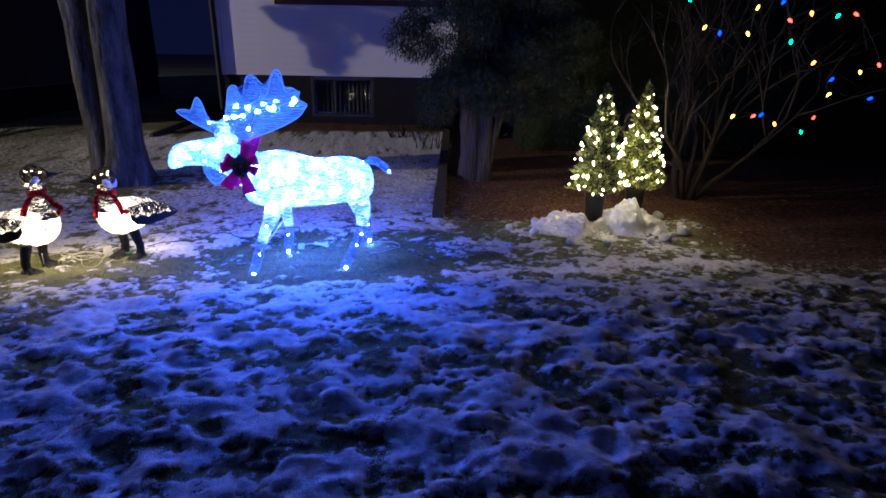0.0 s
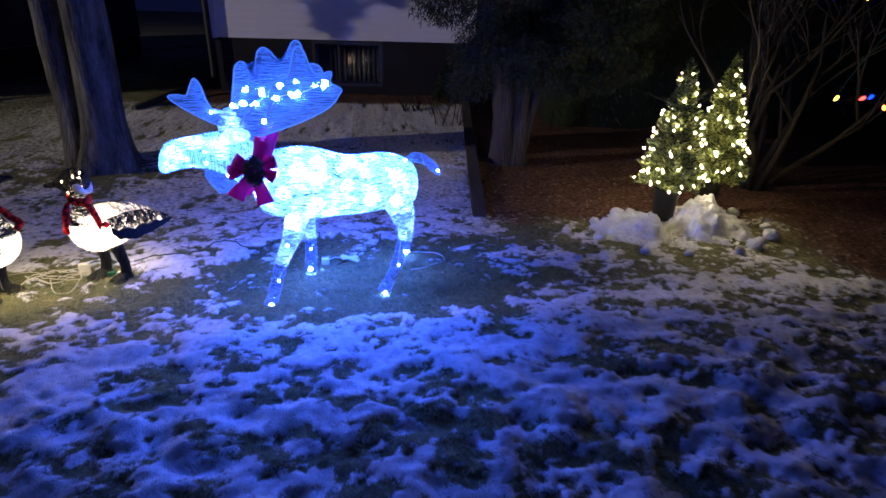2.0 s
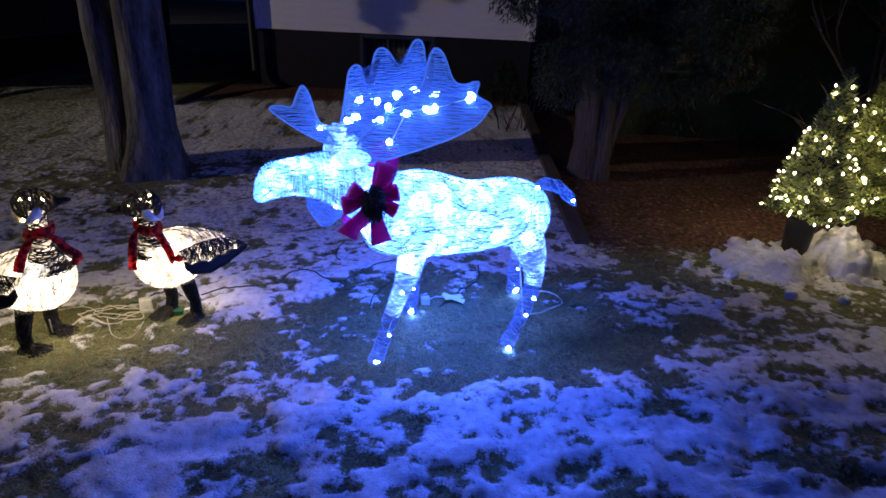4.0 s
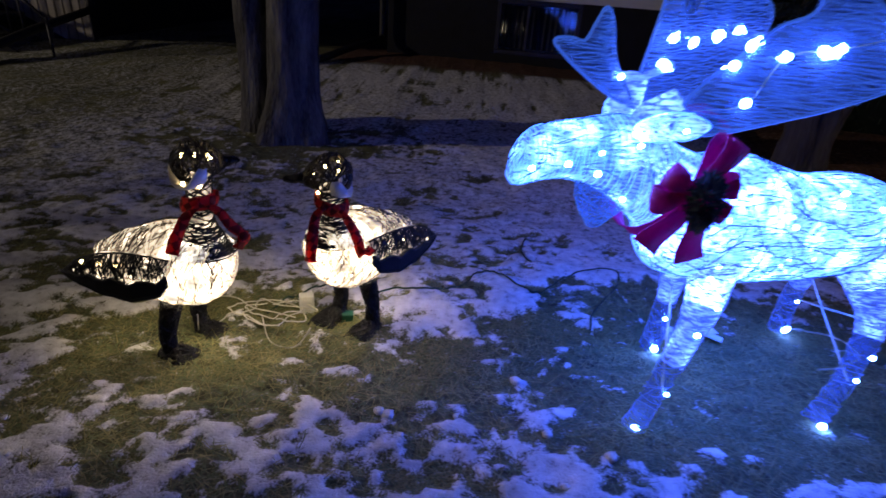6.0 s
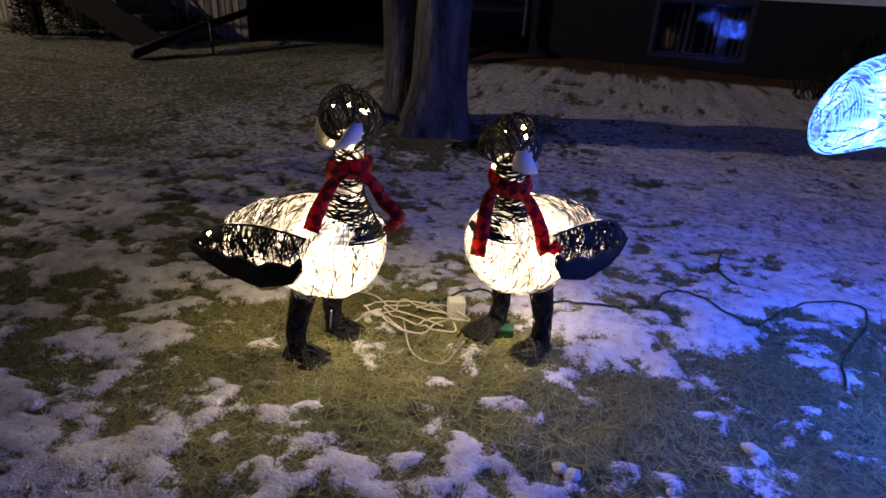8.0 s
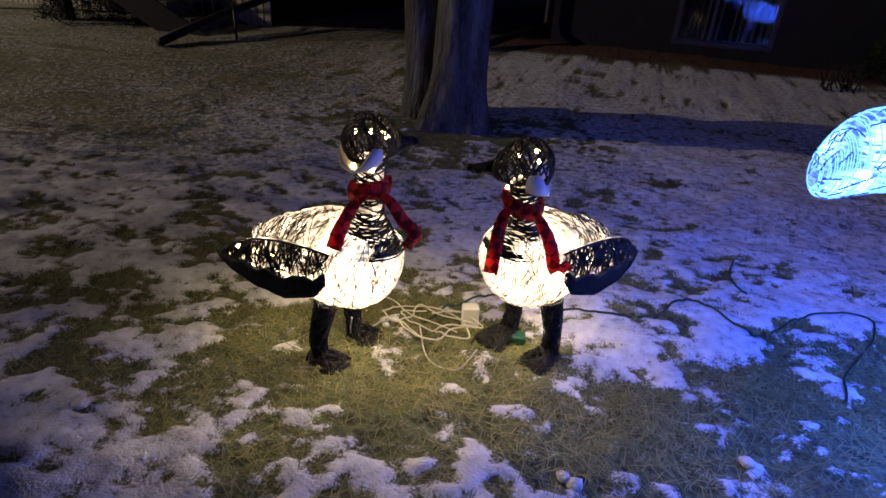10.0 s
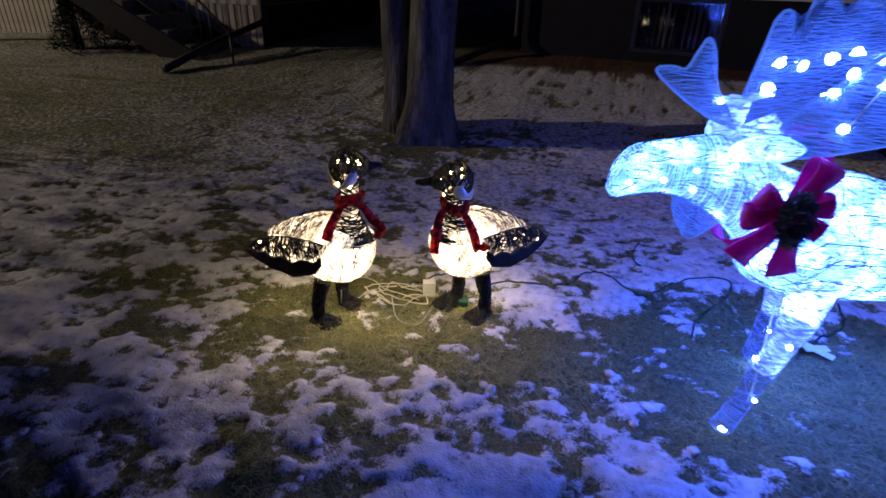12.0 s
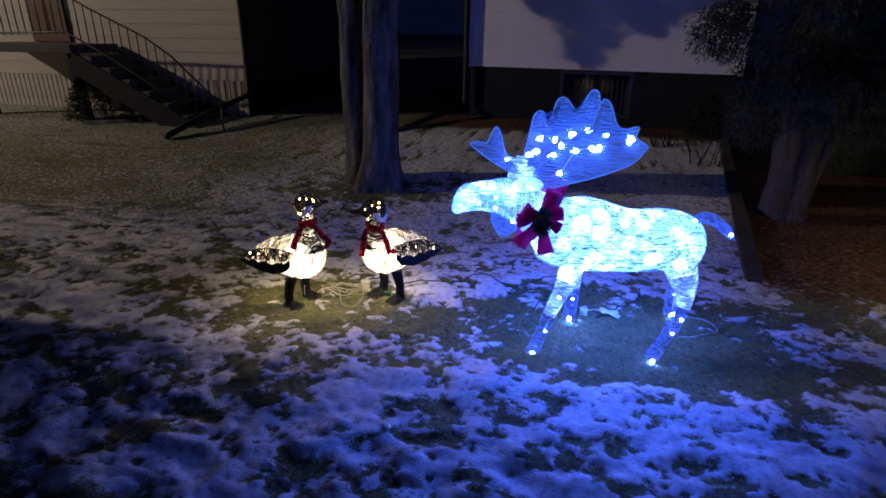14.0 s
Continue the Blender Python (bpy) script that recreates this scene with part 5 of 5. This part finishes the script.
def ribbon(bm, pts, widths, across, thick=0.002, mat=0):
    """A strip of cloth through points; across gives its width's direction."""
    top, bot = [], []
    for i, p in enumerate(pts):
        p = Vector(p)
        d = (Vector(pts[min(i + 1, len(pts) - 1)]) - Vector(pts[max(i - 1, 0)])).normalized()
        c = Vector(across[i] if isinstance(across[0], (list, tuple, Vector)) else across)
        c = (c - d * c.dot(d)).normalized() * widths[i]
        n = d.cross(c).normalized() * thick
        top.append((bm.verts.new(p - c + n), bm.verts.new(p + n * 3), bm.verts.new(p + c + n)))
        bot.append((bm.verts.new(p - c - n), bm.verts.new(p + n), bm.verts.new(p + c - n)))
    for i in range(len(pts) - 1):
        for j in range(2):
            bm.faces.new((top[i][j], top[i][j + 1], top[i + 1][j + 1], top[i + 1][j])).material_index = mat
            bm.faces.new((bot[i][j], bot[i + 1][j], bot[i + 1][j + 1], bot[i][j + 1])).material_index = mat
        bm.faces.new((top[i][0], top[i + 1][0], bot[i + 1][0], bot[i][0])).material_index = mat
        bm.faces.new((top[i][2], bot[i][2], bot[i + 1][2], top[i + 1][2])).material_index = mat
    for e in (0, -1):
        for j in range(2):
            bm.faces.new((top[e][j], bot[e][j], bot[e][j + 1], top[e][j + 1])).material_index = mat


def build_bow():
    b = thing("ribbon_bow", (-1.38, 4.13, 0.825), "crimson ribbon bow with a dark sprig at the moose's neck", "bow", turn=MOOSE_TURN)
    for a, ln, w in ((66, 0.165, 0.045), (14, 0.12, 0.034), (-28, 0.12, 0.032), (148, 0.105, 0.036), (186, 0.125, 0.036)):
        d = Vector((math.cos(math.radians(a)), -0.12, math.sin(math.radians(a))))
        s = Vector((-math.sin(math.radians(a)), 0, math.cos(math.radians(a))))
        bm = bmesh.new()
        pts, ws = [], []
        for i in range(13):
            t = i / 12
            r = ln * math.sin(math.pi * t) ** 0.7
            pts.append(d * r + Vector((0, -0.028 * math.sin(2 * math.pi * t), 0)))
            ws.append(w * (0.35 + 0.65 * math.sin(math.pi * t)))
        ribbon(bm, pts, ws, s)
        part("loop", bm, M_BOW, b)
    for a, ln in ((236, 0.19), (283, 0.21)):
        d = Vector((math.cos(math.radians(a)), -0.1, math.sin(math.radians(a))))
        s = Vector((-math.sin(math.radians(a)), 0, math.cos(math.radians(a))))
        bm = bmesh.new()
        ribbon(bm, [d * ln * t + Vector((0, -0.02 * math.sin(5 * t), 0)) for t in np.linspace(0, 1, 7)], [0.015 + 0.032 * t for t in np.linspace(0, 1, 7)], s)
        part("ribbon_tail", bm, M_BOW, b)
    # band round the neck
    bm = bmesh.new()
    ring = []
    for i in range(25):
        a = 2 * math.pi * i / 24
        ring.append((0.045 + 0.10 * math.sin(a), 0.19 - 0.165 * math.cos(a), 0.0 + 0.185 * math.sin(a)))
    ribbon(bm, ring, [0.03] * 25, (0.8, 0, -0.5))
    part("neck_band", bm, M_BOW, b)

    def sampler(rng, n):
        d = rng.normal(0, 1, (n, 3))
        d /= np.linalg.norm(d, axis=1)[:, None]
        return d * rng.uniform(0.3, 1.0, n)[:, None] ** 0.4 * np.array([0.052, 0.030, 0.085]) + np.array([0.0, -0.06, -0.005]), d

    sprigs("sprig", 700, sampler, 0.014, [M_SPRIG], 6, 0.0, b, "dark green artificial sprig")


build_bow()


def build_goose(name, at, turn, head_turn, seed, lean, up, feet, face, ends):
    """A wound goose figure facing +x before it is turned; one mesh."""
    rng = random.Random(seed)
    bm = bmesh.new()
    # slots: 0 lit shell, 1 warm thread, 2 black thread, 3 black felt, 4 white felt, 5 clear thread
    body = [(-0.31, 0, 0.365, 0.012, 0.010), (-0.26, 0, 0.365, 0.060, 0.040), (-0.16, 0, 0.362, 0.115, 0.092), (-0.04, 0, 0.355, 0.142, 0.128), (0.06, 0, 0.355, 0.145, 0.136),
            (0.13, 0, 0.365, 0.130, 0.130), (0.18, 0, 0.375, 0.095, 0.100), (0.205, 0, 0.38, 0.05, 0.055), (0.212, 0, 0.38, 0.012, 0.012)]
    rows = loft(bm, rings_of(body, 5), 24, 0)
    for row in rows:
        for v in row:
            v.co += v.co.normalized() * 0.010 * noise.noise(v.co * 28 + Vector((seed * 3.1, 0, 0)))
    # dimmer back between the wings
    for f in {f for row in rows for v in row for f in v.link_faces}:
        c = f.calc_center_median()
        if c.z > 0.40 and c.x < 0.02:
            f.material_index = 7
    wind(bm, rows[:18], 60, 9, 0.0020, 6, rng, swing=0.9)
    wind(bm, rows, 90, 16, 0.0016, 1, rng, swing=0.6)
    wind(bm, rows, 300, 6, 0.0016, 6, rng, swing=1.4)
    wind(bm, rows[:16], 44, 10, 0.0022, 2, rng, swing=0.8)
    # neck, wound in black thread
    neck = spline([(0.12, 0, 0.425, 0.112), (0.12, 0, 0.465, 0.078), (0.12, 0, 0.53, 0.046), (0.125, 0, 0.60, 0.040), (0.13, 0, 0.66 + up, 0.042)], 5)
    rows = tube(bm, [p[:3] for p in neck], [p[3] * 0.9 for p in neck], 16, 7)
    for row in rows[:6]:
        for v in row:
            for f in v.link_faces:
                f.material_index = 0
    wind(bm, rows, 120, 16, 0.0027, 2, rng, lift=0.005, swing=0.3)
    wind(bm, rows[:9], 22, 14, 0.0026, 2, rng, lift=0.006, swing=0.3)
    # head and bill, turned on the neck
    h = Matrix.Translation((0.13, 0, 0.705 + up)) @ Matrix.Scale(1.14, 4) @ Matrix.Rotation(math.radians(head_turn), 4, "Z")
    n0 = len(bm.verts)
    bm.verts.ensure_lookup_table()
    rows = loft(bm, rings_of([(-0.065, 0, 0.0, 0.012, 0.012), (-0.055, 0, 0.0, 0.035, 0.038), (-0.02, 0, 0.005, 0.055, 0.058), (0.02, 0, 0.005, 0.055, 0.055), (0.055, 0, -0.005, 0.040, 0.038), (0.075, 0, -0.012, 0.026, 0.022)], 4), 18, 2)
    wind(bm, rows, 75, 9, 0.0026, 2, rng, lift=0.002, swing=1.7)
    wind(bm, rows, 40, 9, 0.0026, 2, rng, lift=-0.004, swing=0.6)
    bmesh.ops.delete(bm, geom=[v for row in rows for v in row], context="VERTS")
    bill = loft(bm, [((0.07, 0, -0.012), (0, 0.024, 0), (0, 0, 0.020)), ((0.10, 0, -0.018), (0, 0.020, 0), (0, 0, 0.013)), ((0.13, 0, -0.022), (0, 0.017, 0), (0, 0, 0.008)), ((0.14, 0, -0.023), (0, 0.008, 0), (0, 0, 0.004))], 10, 2)
    wind(bm, bill, 14, 8, 0.002, 2, rng, lift=0.002)
    # white chin strap, a felt band standing proud of the head
    arc = np.linspace(math.radians(184), math.radians(356), 15)
    ribbon(bm, [(-0.022 + 0.016 * math.sin(a), 0.060 * math.cos(a), 0.002 + 0.066 * math.sin(a)) for a in arc], [0.036 * math.sin(math.pi * (i + 0.35) / 14.7) ** 0.45 * (0.72 + 0.28 * abs(i - 7) / 7) for i in range(15)], (1, 0, 0), 0.0022, 4)
    bm.verts.ensure_lookup_table()
    bmesh.ops.transform(bm, matrix=h, verts=bm.verts[n0:])
    # wings: threaded upper part over a felt lower edge
    for s in (-1, 1):
        upper, lower = [], []
        for i in range(15):
            t = i / 14
            x = 0.08 - 0.44 * t
            zu = 0.435 + 0.035 * math.sin(math.pi * (0.05 + 0.9 * t)) - 0.115 * t * t
            dip = 0.015 + 0.150 * math.sin(math.pi * (0.03 + 0.97 * t) ** 0.6) ** 0.8 + 0.006 * math.sin(t * 26) * (1 - t)
            y = s * (0.136 + 0.03 * math.sin(math.pi * t) - 0.045 * t * t)
            upper.append((x, y, zu))
            lower.append((x - 0.01, y + s * 0.014, zu - dip))
        mid = [Vector(u).lerp(Vector(l), 0.60 + 0.05 * math.sin(i * 1.9)) + Vector((0, s * 0.012, 0)) for i, (u, l) in enumerate(zip(upper, lower))]
        for i in range(14):
            a, b, c, d = (bm.verts.new(q) for q in (mid[i], mid[i + 1], Vector(lower[i + 1]), Vector(lower[i])))
            bm.faces.new((a, b, c, d)).material_index = 3
            o = Vector((0, -s * 0.008, 0))
            a, b, c, d = (bm.verts.new(Vector(q) + o) for q in (mid[i], mid[i + 1], lower[i + 1], lower[i]))
            bm.faces.new((a, b, c, d)).material_index = 3
        tube(bm, upper, 0.0035, 5, 2)
        tube(bm, lower, 0.007, 5, 3)
        tube(bm, mid, 0.004, 5, 2)
        for i in range(300):
            t0 = rng.choice((1.5, 4.0, 6.5, 9.0, 12.0)) + rng.gauss(0, 0.5) if rng.random() < 0.45 else rng.uniform(0, 13.9)
            t0 = min(max(t0, 0), 13.9)
            t1 = min(max(t0 + rng.uniform(-1.6, 1.6), 0), 13.9)
            f0, f1 = (0, rng.uniform(0.6, 1.0)) if rng.random() < 0.6 else (rng.random(), rng.random())
            a = Vector(upper[int(t0)]).lerp(Vector(upper[int(t0) + 1]), t0 % 1).lerp(mid[int(t0)].lerp(mid[int(t0) + 1], t0 % 1), f0)
            b = Vector(upper[int(t1)]).lerp(Vector(upper[int(t1) + 1]), t1 % 1).lerp(mid[int(t1)].lerp(mid[int(t1) + 1], t1 % 1), f1)
            tube(bm, [a, a.lerp(b, 0.5) + Vector((0, s * rng.uniform(0, 0.012), 0)), b], rng.uniform(0.0013, 0.0024), 3, 2)
        # lit backing of the wing
        for i in range(14):
            o = Vector((0, -s * 0.014, 0))
            a, b, c, d = (bm.verts.new(Vector(q) + o) for q in (upper[i], upper[i + 1], mid[i + 1], mid[i]))
            bm.faces.new((a, b, c, d)).material_index = 7
        # threads on the inner face of the wing
        for i in range(150):
            t0, t1 = rng.uniform(0, 13.9), rng.uniform(-1.8, 1.8)
            t1 = min(max(t0 + t1, 0), 13.9)
            o = Vector((0, -s * 0.018, 0))
            a = Vector(upper[int(t0)]).lerp(mid[int(t0)], rng.uniform(0, 0.3)) + o
            b = Vector(upper[int(t1)]).lerp(mid[int(t1)], rng.uniform(0.5, 1.0)) + o
            tube(bm, [a, a.lerp(b, 0.5) + Vector((0, -s * rng.uniform(0, 0.01), 0)), b], rng.uniform(0.0014, 0.0022), 3, rng.choice((2, 6, 6)))
    # legs and webbed feet
    for s, fx in ((-1, feet[0]), (1, feet[1])):
        rows = tube(bm, [(0.02, s * 0.075, 0.245), (0.005 + fx * 0.3, s * 0.08, 0.17), (fx * 0.5 - 0.008, s * 0.083, 0.10), (fx, s * 0.085, 0.03)], [0.028, 0.022, 0.018, 0.022], 10, 2)
        wind(bm, rows, 34, 14, 0.0028, 2, rng, lift=0.004, swing=0.12)
        wind(bm, rows, 30, 8, 0.0024, 2, rng, lift=0.010, swing=0.8)
        rows = loft(bm, [((fx - 0.03, s * 0.085, 0.018), (0, 0.014, 0), (0, 0, 0.012)), ((fx + 0.02, s * 0.085, 0.026), (0, 0.030, 0), (0, 0, 0.022)), ((fx + 0.075, s * 0.087, 0.016), (0, 0.044, 0), (0, 0, 0.013)),
                         ((fx + 0.10, s * 0.088, 0.008), (0, 0.042, 0), (0, 0, 0.006))], 12, 2)
        wind(bm, rows, 40, 12, 0.0028, 2, rng, lift=0.004, swing=0.3)
        wind(bm, rows, 60, 7, 0.0024, 2, rng, lift=0.014, swing=1.2)
        for k in (-1, 0, 1):
            tube(bm, [(fx + 0.08, s * 0.087 + 0.03 * k, 0.012), (fx + 0.115, s * 0.087 + 0.04 * k, 0.016), (fx + 0.13, s * 0.087 + 0.038 * k, 0.006)], 0.0025, 4, 2)
    ob = finish(name, bm, [M_GOOSE, M_GOOSE_TH, M_BLACK, M_BLACKFELT, M_CHEEK, M_THREAD_DARK, M_TAN_THREAD, M_WING])
    ob.matrix_basis = pose(*at, 0, 0, turn)
    tagged(ob, "glowing white goose figure with black wound neck, wings and feet", "goose figure", "lit geese on the lawn")

    ls = thing("warm_led_string", at, "warm white bulbs inside a goose figure", "string lights", "bulbs of the geese", turn=turn)
    hm = h
    bm = bmesh.new()
    ball(bm, (0, 0, 0), 0.0065, 6)
    first = None
    for p in [hm @ Vector(q) for q in ((0.02, -0.035, 0.012), (-0.02, -0.03, 0.030), (0.05, 0.02, 0.004), (-0.03, 0.02, 0.02))] + [Vector((0.155, -0.035, 0.635 + up)), Vector((0.10, -0.04, 0.64 + up))] + [Vector((-0.10 - 0.07 * i, -0.158 + 0.006 * i, 0.405 - 0.008 * i)) for i in range(3)] + [Vector((-0.08 - 0.07 * i, 0.158 - 0.006 * i, 0.405 - 0.008 * i)) for i in range(3)]:
        if first is None:
            first = part("bulb", bm, M_WARM, ls)
            first.matrix_basis = Matrix.Translation(p)
        else:
            share("bulb", first.data, ls, Matrix.Translation(p))

    sc = thing("plaid_scarf", at, "red plaid ribbon scarf tied round a goose's neck", "scarf", "scarves on the geese", turn=turn)
    bm = bmesh.new()
    ring = [(0.125 + 0.054 * math.cos(a), 0.054 * math.sin(a), 0.585 + up * 0.6 + 0.012 * math.cos(a + lean)) for a in np.linspace(0, 2 * math.pi, 25)]
    ribbon(bm, ring, [0.024] * 25, (0.15, 0, 1), 0.003)
    part("loop", bm, M_RED, sc)
    # the ends hang over the breast; along is out from the neck, side runs across the breast
    along = Vector((math.cos(math.radians(face - turn)), math.sin(math.radians(face - turn)), 0))
    side = Vector((-along.y, along.x, 0))
    for ctrl in ends:
        bm = bmesh.new()
        pts = [Vector((0.125, 0, 0)) + along * p[0] + side * p[1] + Vector((0, 0, p[2] + up * 0.6)) for p in spline(ctrl, 5)]
        k = len(pts)
        ribbon(bm, pts, [0.011 + 0.010 * math.sin(1.7 * i / k) for i in range(k)], [side + along * 0.35 * math.sin(i * 0.6) + Vector((0, 0, 0.25)) for i in range(k)], 0.002)
        part("scarf_end", bm, M_RED, sc)
    ob = lamp("bulb_cluster", (0.06, 0, 0.36), 24, (1.0, 0.74, 0.42), 0.025)
    ob.parent = ls


build_goose("lighted_goose_figure", (-2.975, 4.39, gz(-2.975, 4.39) - 0.004), -9, 68, 1, 0.3, 0.035, (-0.015, 0.015), -62,
            ([(0.055, -0.01, 0.59), (0.075, -0.05, 0.56), (0.09, -0.085, 0.50), (0.10, -0.105, 0.45)], [(0.055, 0.01, 0.59), (0.06, 0.05, 0.565), (0.065, 0.085, 0.51), (0.07, 0.12, 0.47), (0.07, 0.095, 0.43)]))
build_goose("lighted_goose_figure", (-2.375, 4.61, gz(-2.375, 4.61) - 0.004), 236, -52, 2, 1.5, -0.035, (0.02, 0.0), -85,
            ([(0.055, -0.02, 0.59), (0.075, -0.045, 0.56), (0.11, -0.055, 0.48), (0.125, -0.06, 0.41)], [(0.055, 0.02, 0.59), (0.06, 0.06, 0.55), (0.08, 0.095, 0.49), (0.09, 0.115, 0.43), (0.09, 0.15, 0.455)]))


# ---- cords and small things on the lawn ----
def ground_line(pts, n=8, lift=0.006):
    return [(p[0], p[1], gz(p[0], p[1]) + lift + (p[2] if len(p) > 2 else 0)) for p in spline(pts, n)]


def cord(name, label, pts, r, mat, lift=0.006):
    bm = bmesh.new()
    tube(bm, ground_line(pts, 10, lift), r, 6)
    ob = finish(name, bm, mat)
    return tagged(ob, label, "cable")


cord("extension_cord", "dark green extension cord snaking across the lawn", [(-2.35, 4.81), (-2.28, 4.86), (-2.18, 4.87), (-2.06, 4.89), (-1.94, 4.95), (-1.89, 5.04), (-1.81, 5.11), (-1.74, 5.06), (-1.64, 4.95), (-1.58, 4.96), (-1.48, 5.08), (-1.38, 5.18), (-1.23, 5.25), (-1.15, 5.23), (-1.17, 5.12), (-1.27, 4.96), (-1.36, 4.81), (-1.39, 4.69)], 0.0042, M_GREENCORD)
cord("extension_cord", "dark thin cord curling over the snow", [(-1.58, 5.59), (-1.62, 5.44), (-1.62, 5.31), (-1.59, 5.24)], 0.004, M_GREENCORD)
cord("extension_cord", "dark green extension cord behind the geese", [(-2.75, 4.62), (-2.68, 4.78), (-2.55, 4.88), (-2.45, 4.80)], 0.0045, M_GREENCORD)
cord("extension_cord", "dark cord running from the moose toward the house", [(-1.0, 4.62), (-0.88, 4.8), (-0.72, 4.95), (-0.68, 5.15)], 0.005, M_GREENCORD)
cord("white_cable", "thin white cord from the moose's hind foot", [(-0.5, 4.55), (-0.38, 4.58), (-0.25, 4.68), (-0.3, 4.8), (-0.5, 4.86)], 0.004, M_WHITECORD)


def tangle():
    rng = random.Random(77)
    bm = bmesh.new()
    base = Vector((-2.72, 4.60))
    for k in range(3):
        pts = []
        a0 = rng.uniform(0, 6.28)
        for i in range(9):
            a = a0 + i * 0.75
            r = rng.uniform(0.05, 0.15)
            pts.append((base.x + r * 1.25 * math.cos(a), base.y + r * 0.7 * math.sin(a), 0.015 + 0.03 * rng.random()))
        tube(bm, ground_line(pts, 6), 0.0028, 5)
    tube(bm, ground_line([(-2.62, 4.58, 0.02), (-2.8, 4.62, 0.02), (-2.95, 4.72, 0), (-3.1, 4.66, 0)], 8), 0.0028, 5)
    tube(bm, ground_line([(-2.75, 4.56, 0.02), (-2.68, 4.44, 0), (-2.58, 4.40, 0), (-2.52, 4.44, 0.05)], 8), 0.0028, 5)
    tube(bm, ground_line([(-2.84, 4.6, 0.01), (-2.92, 4.52, 0), (-2.96, 4.46, 0.0), (-2.93, 4.40, 0.12)], 8), 0.0028, 5)
    tagged(finish("cable_tangle", bm, M_WHITECORD), "tangled white power cord bunched between the geese", "cable")


tangle()


def little_box(name, at, size, turn, mat, label, cat, tilt=0.0):
    bm = bmesh.new()
    box(bm, (-size[0], -size[1], 0), (size[0], size[1], size[2]), bevel=min(size) * 0.25)
    ob = finish(name, bm, mat, False)
    ob.matrix_basis = pose(at[0], at[1], gz(*at) - 0.004, tilt, 0, turn)
    tagged(ob, label, cat)


little_box("power_adapter", (-2.60, 4.68), (0.030, 0.022, 0.085), 20, M_PLASTIC, "white plastic power adapter standing behind a goose", "adapter")
little_box("outlet_box", (-2.44, 4.62), (0.05, 0.022, 0.035), 10, M_GREENBOX, "green outdoor outlet block between the goose's feet", "outlet")


def tags():
    t = thing("wire_tag", (-0.93, 4.69, gz(-0.93, 4.69) + 0.02), "white plastic label on a cord under the moose", "tag")
    for a, ln in ((25, 0.06), (-30, 0.07)):
        bm = bmesh.new()
        box(bm, (-ln, -0.016, 0), (ln, 0.016, 0.004), bevel=0.001)
        ob = part("leaf", bm, M_PLASTIC, t, smooth=False)
        ob.matrix_basis = pose(0.02, 0, 0.012 + 0.006 * (a > 0), 12, 6, a)
    bm = bmesh.new()
    tube(bm, [(-0.14, -0.02, 0.012), (-0.08, 0.0, 0.025), (0, 0, 0.012)], 0.004, 5)
    part("lead", bm, M_WHITECORD, t)
    bm = bmesh.new()
    box(bm, (-0.17, -0.035, -0.015), (-0.12, 0.005, 0.03), bevel=0.004)
    part("connector", bm, M_PLASTIC, t, smooth=False)


tags()


def stays():
    s = thing("leg_stay", MOOSE_AT, "thin pale stay wires bracing the moose's legs", "stay wire", turn=MOOSE_TURN)
    for a, b in (((-0.068, -0.23, 0.17), (0.19, 0.17, 0.33)), ((0.645, -0.26, 0.15), (0.86, 0.21, 0.33)), ((0.70, -0.22, 0.36), (0.87, 0.22, 0.18))):
        bm = bmesh.new()
        tube(bm, [a, tuple((p + q) / 2 - (0.004 if i == 2 else 0) for i, (p, q) in enumerate(zip(a, b))), b], 0.004, 5)
        part("wire", bm, M_WHITECORD, s)


stays()


def snow_bits():
    rng = random.Random(4)
    n = 0
    while n < 40:
        x, y = rng.uniform(-3.9, -1.0), rng.uniform(3.2, 5.0)
        if 0.05 < float(snow_amount(np.array([x]), np.array([y]))[0]) < 0.8:
            n += 1
            r = rng.uniform(0.008, 0.026)
            bm = bmesh.new()
            rows = ball(bm, (0, 0, 0), r, 5, squash=0.6)
            for row in rows:
                for v in row:
                    v.co *= 1 + 0.4 * noise.noise(v.co * 50 + Vector((x * 9, y * 9, 0)))
            ob = finish("snow_lump", bm, M_SNOW)
            ob.location = (x, y, gz(x, y) + r * 0.25)
            tagged(ob, "small lump of snow on the matted grass", "snow lump", "snow lumps on the grass")


snow_bits()
